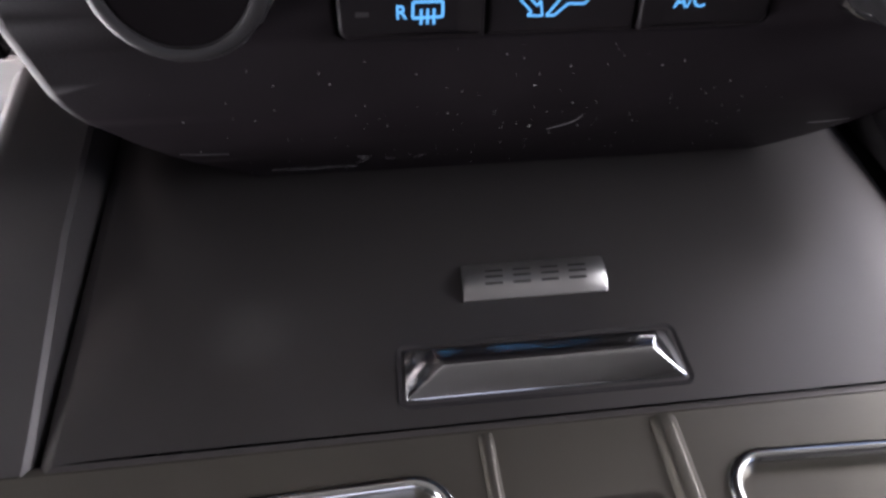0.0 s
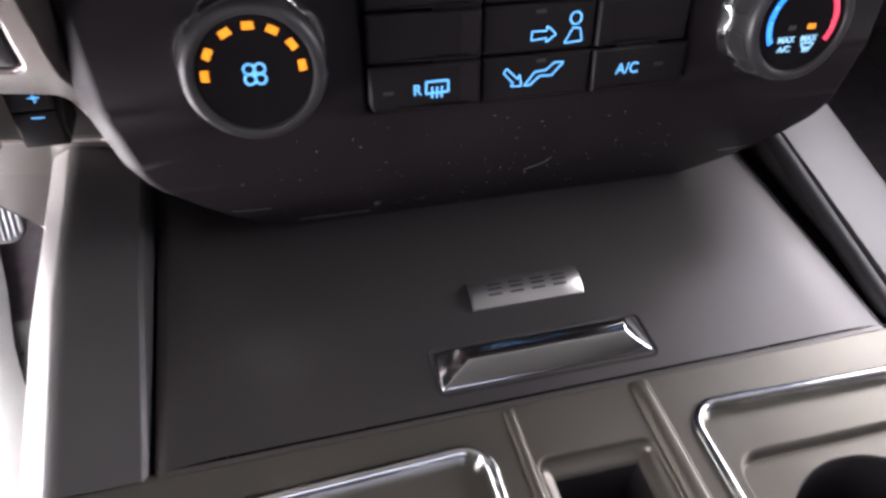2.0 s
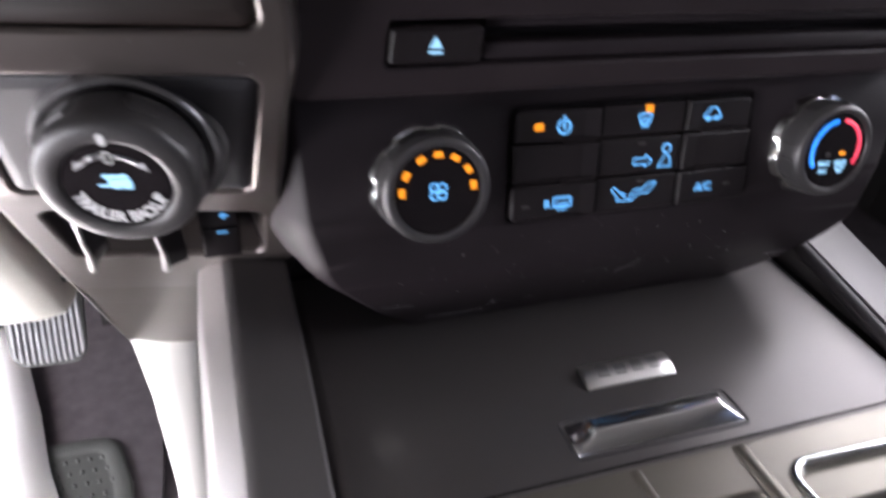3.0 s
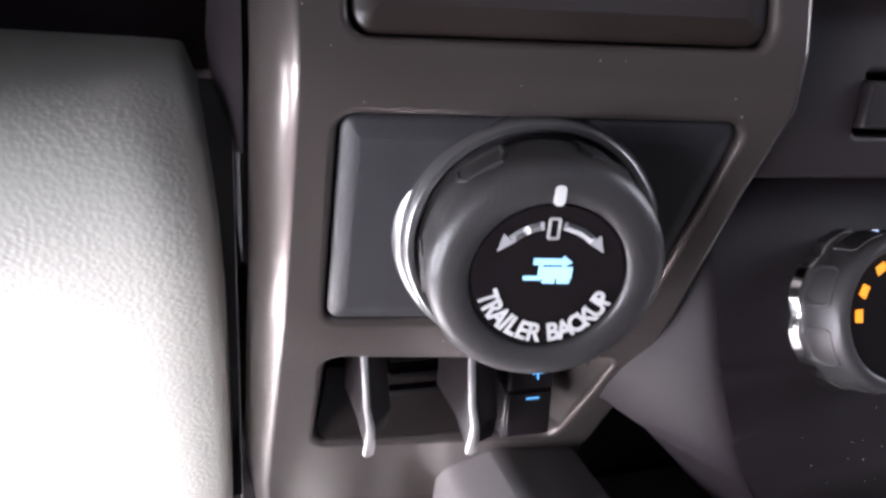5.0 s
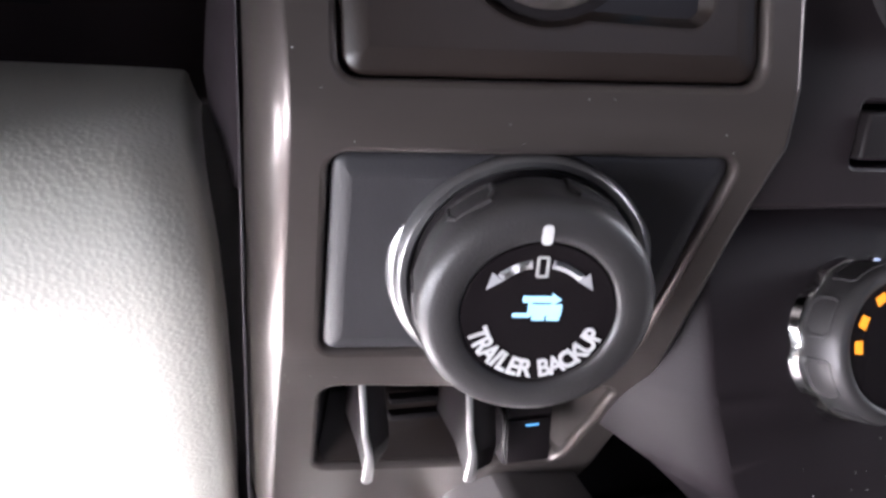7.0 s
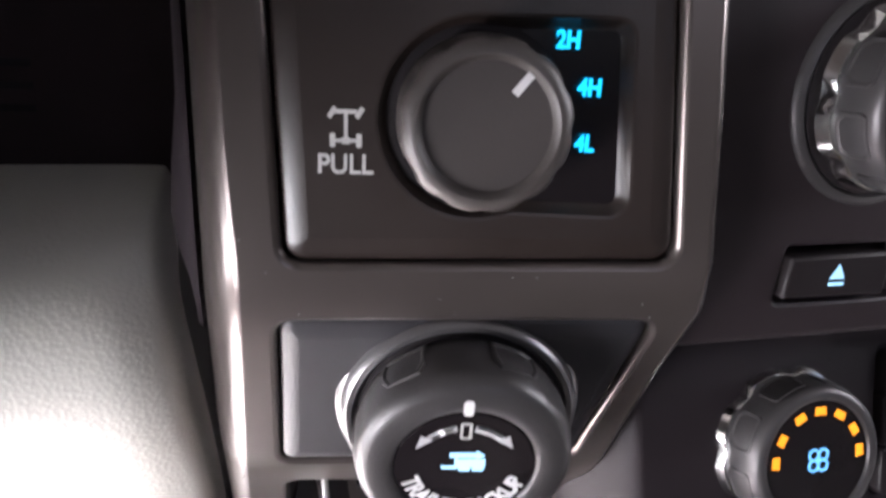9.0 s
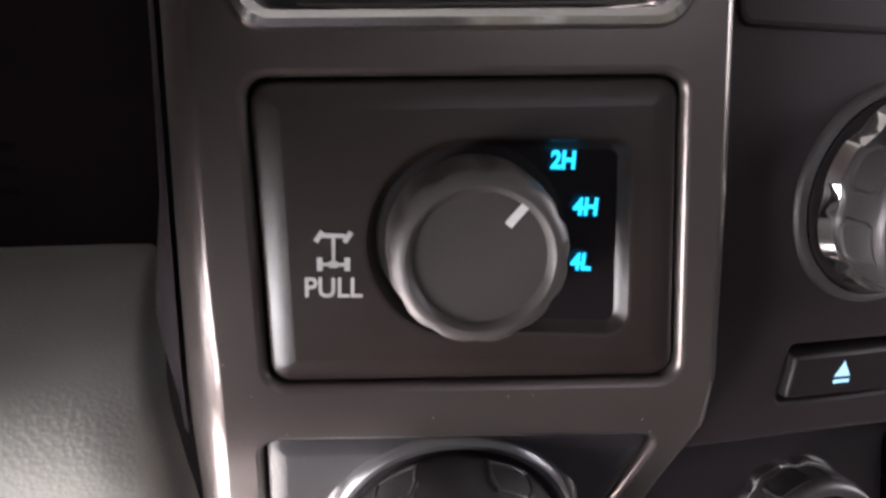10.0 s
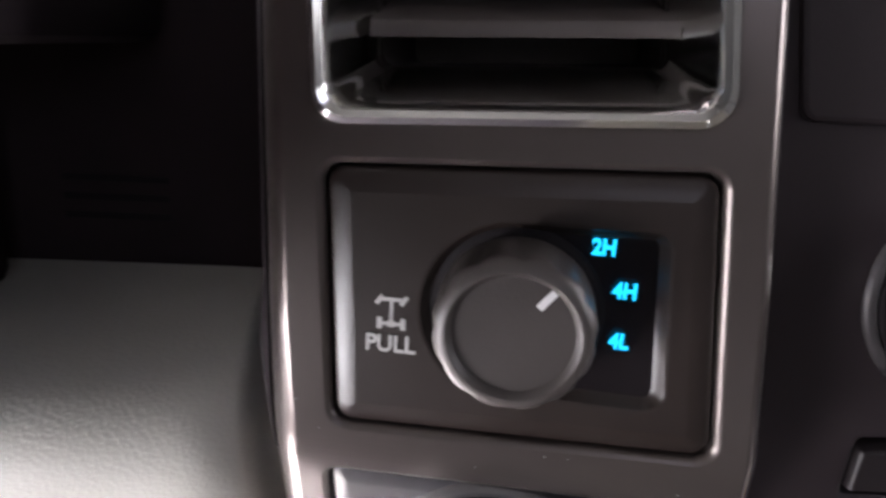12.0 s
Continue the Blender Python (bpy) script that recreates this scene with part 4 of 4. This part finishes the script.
def radio_panel():
    t = thing("radio_panel", "gloss black radio panel with disc slot, eject button and chrome knob", "radio", (0, 160, 600))
    outline = [(-149.0, 531.5), (149.0, 531.5), (150, 560), (165, 655), (176, 760), (-176, 760), (-165, 655), (-150, 560)]
    slot = [(-116.9, 541.8), (119.5, 541.5), (118, 559.5), (-115.6, 558.8)]
    bm = plate(radio, outline, 3, [(slot, 2)], planar=True, edge=((0, -80), (0, -2.0), (-0.4, -0.8), (-1.2, -0.1), (-2, 0)), rim=((0.6, 0), (-0.2, -0.4), (-0.8, -1.8), (-1.0, -14)))
    part("fascia", bm, RADIO, t)
    bezel = plate(radio, [(-146.2, 634), (146.2, 634), (167, 735), (-167, 735)], 4, [], edge=((0, -1), (0, 0.5), (-0.4, 1.0), (-1.4, 1.2)), planar=True)
    part("screen_bezel", bezel, RADIO, t)
    part("slot_well", box((-121, 170, 538), (121, 176, 563)), VOID, t)
    part("slot_lip", box((-80, 160.2, 543.6), (118, 171, 549.6), 0.8), BLACK, t)
    part("slot_upper_lip", box((-80, 161.5, 554.8), (118, 171, 558.8), 0.8), BLACK, t)
    f = lambda u, v, w: Vector((u, 156.4 - w, v))
    b = part("eject_button", plate(f, [(-115.8, 544.2), (-82.2, 544.0), (-82.2, 556.4), (-115.0, 556.0)], 1.0, [], edge=((0, -14), (0, -1.0), (-0.3, -0.4), (-0.9, 0))), BUTTON, t)
    part("eject_symbol", flat(f, [[(-101.9, 549.5), (-97.0, 549.5), (-99.4, 553.6)], rect(-101.9, 547.6, -97.0, 548.5)], 0.15, 0.3), PALE, b)
    scallop_knob(t, (-95.2, 158.6, 597.2), (0, -1, 0), "grey volume knob with chrome band")
    scallop_knob(t, (95.2, 158.6, 597.2), (0, -1, 0), "grey tuning knob with chrome band")


# ------------------------------------------------------------------ console
LID_SLOPE = 0.03
DECK_Z = 400.0


def bin_and_port():
    t = thing("storage_bin", "black storage bin closed by a charcoal sliding lid", "storage bin", (-7, 140, 350))
    bm = bmesh.new()
    prof = ((0, 396), (-2, 392), (-5, 345), (-10, 338))
    c = [(-142, 81), (128, 81), (128, 240), (-142, 240)]
    loft(bm, [[Vector((p.x, p.y, z)) for p in rounded(c, 8, off)] for off, z in prof], cap_last=True)
    part("liner", bm, BLACK, t)
    for x in (-128, -73):
        part("divider", box((x - 0.8, 90, 339), (x + 0.8, 230, 362), 0.4), BLACK, t)
    part("port_housing", box((-126, 130, 338), (-76, 225, 346), 1.5), BLACK, t)
    u = thing("usb_port", "usb socket with bright blue surround", "socket", (-95, 166, 347))
    part("surround", box((-101.2, 156, 345.5), (-89.8, 177, 347.5), 0.4), BLUE, u, "bright blue surround")
    part("opening", box((-98.6, 159.5, 346.5), (-92.4, 173.5, 347.8), 0.4), VOID, u)
    top = lambda a, b, w: Vector((a, b, 346.4 + w))
    part("symbol", flat(top, [bar((-84, 158), (-84, 175), 0.8), bar((-84, 162), (-87, 167), 0.8), bar((-84, 160), (-81, 165), 0.8)] + arc(-84, 175.5, 0, 1.4, 0, 360, 8), 0.1, 0.3), GREYPRINT, u)
    sliding_lid(t)


def sliding_lid(storage):
    def top(x, y, w):
        # a slight crown, with the ends drooping
        droop = -2.2 * max(0.0, (abs(x + 5) - 114) / 26) ** 2
        return Vector((x, y, 401.6 + LID_SLOPE * (y - 76) + droop + w))

    c = [(-146.2, 76.5), (135.6, 76.5), (138, 232), (-147, 232)]
    bm = plate(top, c, 3, [], edge=((-2, -10), (-0.6, -8.5), (0, -5.5), (-0.2, -3.0), (-1.2, -1.0), (-2.8, -0.25), (-5, 0)), cuts_u=[-138, -130, -124, -119, -110, 95, 105, 110, 116, 122, 127, 131], cuts_v=[100, 130, 160, 190])
    t = part("lid", bm, LID, storage, "closed charcoal sliding lid")
    # hip-shaped pull
    pull = bmesh.new()
    z0 = 402.0
    base = [(-49.2, 89.0), (33.2, 88.6), (32.6, 105.0), (-48.6, 105.4)]
    ridge = [(-37.6, 95.6), (23.2, 95.4), (25.6, 101.6), (-40.4, 101.8)]
    loft(pull, [[Vector((x, y, z0 - 1)) for x, y in base], [Vector((x, y, z0 + 0.6)) for x, y in base], [Vector((x, y, z0 + 6.6)) for x, y in ridge]], cap_last=True)
    bmesh.ops.bevel(pull, geom=pull.edges[:], offset=0.7, segments=2, affect="EDGES", profile=0.5)
    part("pull_handle", pull, PULL, t, "chrome hip-shaped pull")
    rim = bmesh.new()
    rc = [(-50.5, 87.6), (34.6, 87.2), (34.0, 106.6), (-50.0, 107.0)]
    loft(rim, [[top(p.x, p.y, w) for p in rounded(rc, 2.5, off)] for off, w in ((1.0, -0.4), (0.6, 0.35), (-0.4, 0.2), (-1.4, -0.6))])
    part("pull_seat", rim, SOFT, t)
    def arch(y):
        return 3.2 * (1 - ((y - 127.8) / 7.6) ** 2)

    badge = bmesh.new()
    rings = []
    for x0, x1, k in ((-28.4, 18.2, 0.0), (-28.2, 18.0, 0.8), (-27.4, 17.2, 1.0)):
        rings.append([top(x, y, 0.3 + arch(y) * k) for x, y in [(x0 + 0.08 * (v - 121), v) for v in np.linspace(120.9, 134.7, 11)] + [(x1 + 0.08 * (v - 121), v) for v in np.linspace(134.7, 120.9, 11)]])
    loft(badge, rings)
    cross = [[top(x0 + 0.08 * (y - 121), y, 0.3 + arch(y)) for x0 in np.linspace(-27.4, 17.2, 6)] for y in np.linspace(120.9, 134.7, 11)]
    loft(badge, cross, closed=False)
    part("badge", badge, BADGE, t, "brushed silver badge")
    f = lambda u, v, w: top(u, v, 0.35 + arch(v) + w)
    marks = [[(x, 124.6), (x + 5.6, 124.6), (x + 6.6, 130.8), (x + 1.0, 130.8)] for x in (-21, -12, -3, 6)]
    marks = [bar((m[0][0] + 0.3 * k, 125.2 + 2.4 * k), (m[1][0] + 0.3 * k, 125.2 + 2.4 * k), 0.8) for m in marks for k in range(3)]
    for m in marks:
        part("emblem_stroke", flat(f, [m], 0.1, 0.3), DIMLED, t)


LEFT_TRAY = [(-143.5, -120), (-41.5, -120), (-41.0, 66.5), (-143.0, 63.5)]
RIGHT_TRAY = [(35.6, -120), (143, -120), (139.0, 60.0), (35.2, 63.8)]
SLOT = [(-25.5, -120), (17.0, -120), (17.0, 58.0), (-25.5, 58.6)]


def console():
    t = thing("centre_console", "satin gunmetal centre console deck with trays", "console", (0, 0, 380))

    def top(x, y, w):
        return Vector((x, y, DECK_Z + w))

    outline = [(-186, -330), (182, -330), (180, 79.2), (-187, 79.2)]
    bm = plate(top, outline, 2, [(LEFT_TRAY, 9), (RIGHT_TRAY, 9), (SLOT, 5)], planar=True,
               edge=((5, -120), (5, -8), (4.2, -3.4), (2.4, -0.9), (0, 0)), rim=((0.8, 0), (0, -0.2), (-0.6, -1.0), (-0.9, -3.0), (-0.9, -6)))
    part("deck", bm, DECK, t)
    # added dark block, for the deep shade between cheek and side panel
    part("gap_dark_fill", box((-195, 82, 41), (182, 330, 326)), SOFT, t)
    part("core", box((-184, -330, 60), (180, 78, 340)), SOFT, t)
    # raised ribs either side of the slot
    for xs, zh in (((-31.0, -29.4, -27.4, -25.8), 1.4), ((17.6, 20.0, 23.6, 26.4), 2.6)):
        bm = bmesh.new()
        rings = []
        for y, k in ((-300, 1), (68, 1), (75, 0.9), (78.6, 0.6)):
            rings.append([Vector((xs[0], y, DECK_Z - 0.5)), Vector((xs[1], y, DECK_Z + zh * k)), Vector((xs[2], y, DECK_Z + zh * k)), Vector((xs[3], y, DECK_Z - 0.5))])
        loft(bm, rings, cap_first=True, cap_last=True)
        bmesh.ops.bevel(bm, geom=bm.edges[:], offset=0.6, segments=2, affect="EDGES", profile=0.5)
        part("rib", bm, DECK, t)
    # the middle slot: a stepped funnel and a dark well
    bm = bmesh.new()
    loft(bm, [[top(p.x, p.y, w) for p in rounded(SLOT, 5, off)] for off, w in ((-0.9, -2.0), (-1.6, -3.6), (-3.0, -4.6), (-4.6, -5.0), (-5.6, -5.8), (-6.0, -7.4))])
    part("slot_funnel", bm, DECK, t)
    bm = bmesh.new()
    loft(bm, [[top(p.x, p.y, w) for p in rounded(SLOT, 5, off)] for off, w in ((-5.9, -7.2), (-8.4, -60))], cap_last=True)
    part("slot_well", bm, SOFT, t)
    for tray, cx in ((LEFT_TRAY, -92.5), (RIGHT_TRAY, 83.0)):
        ring = bmesh.new()
        prof = ((2.4, -0.8), (2.8, 0.6), (2.2, 1.6), (1.1, 2.1), (0.0, 1.9), (-0.8, 1.1), (-1.3, 0.2), (-1.9, -1.2), (-2.4, -2.6), (-2.8, -4.2))
        loft(ring, [[top(p.x, p.y, w) for p in rounded(tray, 9, off, 8)] for off, w in prof])
        part("chrome_ring", ring, CHROME, t, "polished chrome tray frame")

        # tray floor with a stepped recess and the cup well
        def inner(x, y, w):
            return Vector((x, y, 396.4 + w))

        step = [(tray[0][0] + 7, tray[0][1] + 10), (tray[1][0] - 7, tray[1][1] + 10), (tray[2][0] - 6.5, tray[2][1] - 15.5), (tray[3][0] + 6.5, tray[3][1] - 17.5)]
        bm = plate(inner, [(x, y) for x, y in (Vector(p) for p in tray)], 9, [(step, 10)], planar=True, edge=((-2.0, -3), (-2.2, 0), (-2.6, 0)), rim=((0, 0), (-0.8, -0.4), (-1.6, -1.6), (-2.2, -5.0)))
        part("tray_floor", bm, DECK, t)
        bm = plate(lambda x, y, w: inner(x, y, w - 4.6), [(x, y) for x, y in step], 10, [circle(cx, 0.5, 37.5, 56)], planar=True, edge=((-1.0, 0.6), (-2.2, 0.1), (-2.8, 0)), rim=((0, 0),))
        part("tray_step", bm, DECK, t)
        bm = bmesh.new()
        loft(bm, [[Vector((p.x, p.y, z)) for p in circle(cx, 0.5, r, 56)] for r, z in ((37.5, 391.8), (36.9, 391.2), (36.5, 389.3), (35.5, 325))], cap_last=True)
        part("cup_well", bm, SOFT, t)
        for a in (35, 155, 275):
            part("cup_grip", box((-6, -5, 374), (6, 3, 386), 1.6, lambda v, a=a, cx=cx: Vector((cx, 0.5, 0)) + Matrix.Rotation(radians(a - 90), 3, "Z") @ (v + Vector((0, 35, 0)))), SATIN, t)


def console_rails():
    """The two cheeks that run from the console up to the stack, either side of the lid."""
    for side in (-1, 1):
        t = thing("console_cheek", "satin charcoal console cheek beside the sliding lid", "console trim", (side * 168, 150, 390), "cheeks beside the lid")
        rings = []
        for y in (79.6, 81.5, 90, 110, 130, 150, 170, 190, 205, 218, 232, 250):
            rise = linear(y, [84, 150, 250], [0, 15.5, 25.0]) if side < 0 else 0.14 * max(0.0, y - 84)
            z = 400.2 + rise
            if side < 0:
                sec = [(-147.4, z - 30), (-147.4, z - 1.4), (-148.8, z), (-172.5, z + 0.4), (-176.0, z - 0.2), (-178.4, z - 1.8), (-188.6, z - 13.5), (-190.6, z - 17.5), (-197.0, z - 75), (-199.0, z - 140)]
            else:
                w = linear(y, [80, 250], [0, 14])
                sec = [(148.5 + w * 0.45, z - 30), (148.5 + w * 0.45, z - 1.0), (149.8 + w * 0.45, z + 0.2), (178 + w, z), (182 + w, z - 1.4), (184 + w, z - 5), (186 + w, z - 16), (186 + w, z - 140)]
            rings.append([Vector((x, y, zz)) for x, zz in sec])
        cut = 5 if side < 0 else 4
        for name_part, take in (("top_panel", slice(0, cut + 1)), ("side_panel", slice(cut, None))):
            bm = bmesh.new()
            loft(bm, [r[take] for r in rings], closed=False)
            part(name_part, bm, LIDRAIL, t)
    t = thing("lid_guide_rail", "dark rounded guide rail along the lid", "rail", (142, 150, 400))
    bm = bmesh.new()
    rings = []
    for y in (82, 84, 90, 130, 170, 205, 216, 219):
        k = linear(y, [82, 86, 214, 219], [0.35, 1, 1, 0.5])
        x, z = 143.4 + linear(y, [80, 220], [-1.5, 6.0]), 398.6 + 0.14 * max(0.0, y - 88)
        rings.append([Vector((x + 4.4 * k * math.cos(a), y, z + 4.4 * k * math.sin(a))) for a in np.linspace(0, 2 * math.pi, 17)[:-1]])
    loft(bm, rings, cap_first=True, cap_last=True)
    part("bar", bm, SOFT, t)
    part("channel", box((138.4, 80, 380), (152, 232, 393)), VOID, t)


# ------------------------------------------------------------------ footwell
def footwell():
    t = thing("console_side_panel", "cream plastic side panel of the tunnel below the dashboard", "side panel", (-224, 335, 170))
    bm = bmesh.new()
    rings = []
    for z in (290, 284, 276, 262, 220, 170, 120, 80, 40):
        y = linear(z, [40, 120, 220, 278, 290], [332, 340, 345, 344, 338])
        rings.append([Vector((-223 + (x + 223) * linear(z, [120, 216, 284, 308], [0.62, 0.75, 1.0, 1.0]), y + dy, z)) for x, dy in ((-247.5, 60), (-248, 6), (-246.5, 1.5), (-243, 0), (-228, -1), (-212, 0), (-204, 4), (-200, 14), (-199, 60))])
    loft(bm, rings, closed=False)
    part("panel", bm, CREAM, t)

    p = thing("foot_pedal", "ribbed grey metal-faced foot pedal", "pedal", (-325, 440, 220))
    tilt = Matrix.Rotation(radians(-28), 3, "X")
    place = lambda v: Vector((-326, 446, 221)) + tilt @ v
    bm = bmesh.new()
    pc = [(-29.5, -27), (27, -29), (30, 30), (-31, 30)]
    loft(bm, [[place(Vector((q.x, w, q.y))) for q in rounded(pc, [14, 14, 4, 4], off)] for off, w in ((-1, 8), (0, 7), (0, 1.5), (-0.6, 0.4), (-2, 0))], cap_first=True, cap_last=True)
    part("pad", bm, MAT, p)
    for k in range(12):
        x = -25.5 + 4.6 * k
        lo = -25 + 6 * max(0.0, (abs(x) - 18) / 8)
        part("rib", box((x - 1.35, -1.8, lo), (x + 1.35, 1, 28), 0.6, place), PEDAL, p)
    part("arm", box((-8, 6, -5), (8, 22, 200), 3, lambda v: Vector((-326, 446, 221)) + Matrix.Rotation(radians(-12), 3, "X") @ v), SOFT, p)

    m = thing("floor_mat", "black rubber floor mat with dimpled heel pad", "floor mat", (-340, 380, 45))
    fl = lambda x, y, w: Vector((x, y, 46 + w))
    part("sheet", plate(fl, [(-620, 120), (-262, 120), (-258, 640), (-620, 640)], 30, [], edge=((0, -6), (0, -1), (-1, 0))), CARPET, m)
    pad = [(-400, 180), (-281, 180), (-280, 304), (-287, 417), (-304, 480), (-400, 482)]
    part("heel_pad", plate(fl, pad, [6, 6, 30, 40, 30, 6], [], edge=((0, -1), (0, 4), (-2, 5), (-14, 5), (-16, 3.6), (-18, 3.4))), MAT, m)
    dots = bmesh.new()
    for i in range(9):
        for j in range(18):
            x, y = -388 + 11 * i + (5.5 if j % 2 else 0), 200 + 15 * j
            if x < -302 and y < 462:
                bmesh.ops.create_icosphere(dots, subdivisions=1, radius=2.6, matrix=Matrix.Translation(fl(x, y, 3.0)))
    tagged(part("heel_pad_relief", dots, MAT, m), kind="stuff")

    s = thing("paper_floor_cover", "white protective paper sheet lying over the floor mat", "paper sheet", (-420, 450, 55))
    bm = bmesh.new()
    rings = []
    for k in range(15):
        f = k / 14
        y = 150 + 522 * f
        edge = linear(y, [150, 289, 458, 513, 672], [-270, -310, -364, -375, -419])
        rings.append([Vector((x, y, 58 + 4 * math.sin(x * 0.02 + y * 0.013))) for x in np.linspace(edge - 430, edge, 12)])
    loft(bm, rings, closed=False)
    paper = part("sheet", bm, PAPER, s)
    mod = paper.modifiers.new("thickness", "SOLIDIFY")
    mod.thickness = 0.0006


def seats():
    for x in (-480, 480):
        t = thing("front_seat", "dark grey cloth front seat behind the console", "seat", (x, -700, 40), "front seats")
        part("cushion", box((x - 250, -920, 200), (x + 250, -420, 360), 40), SEAT, t)
        part("backrest", box((x - 250, -1080, 300), (x + 250, -930, 900), 45, lambda v: v + Vector((0, -0.15 * (v.z - 300), 0))), SEAT, t)
        part("headrest", box((x - 130, -1210, 910), (x + 130, -1130, 1060), 30), SEAT, t)
        part("base", box((x - 210, -900, 40), (x + 210, -450, 200), 10), SOFT, t)


GROUND = material("asphalt", (0.045, 0.044, 0.043), 0.9, 0.0, 0.5, 60, 0.15, 2)
ARROW = material("arrow_print", (0.40, 0.40, 0.41), 0.5, 0.0, 0.0, 900, 0.08, 300)
KNOBFACE = material("knob_warm_grey", (0.052, 0.045, 0.042), 0.42, 0.1, 0.2, 1500, 0.12, 60)
RADIO = material("radio_black", (0.025, 0.019, 0.021), 0.40, 0.0, 0.2, 1500, 0.15, 30, specular=0.2)
SCUFF = material("scuffed_plastic", (0.26, 0.25, 0.255), 0.6, 0.0, 0.0, 900, 0.2, 400)
PULL = material("dark_chrome", (0.58, 0.58, 0.59), 0.13, 1.0, 0.0, 900, 0.04, 60, rough_vary=0.05)
LIDRAIL = material("cheek_plastic", (0.112, 0.104, 0.104), 0.40, 0.35, 0.12, 1800, 0.08, 18, rough_vary=0.02)

outside()
cabin()
dashboard()
knee_panel()
wing_trim()
air_vent()
four_wheel_drive_panel()
backup_panel()
brake_controller()
radio_panel()
climate_panel()
console()
console_rails()
bin_and_port()
footwell()
seats()
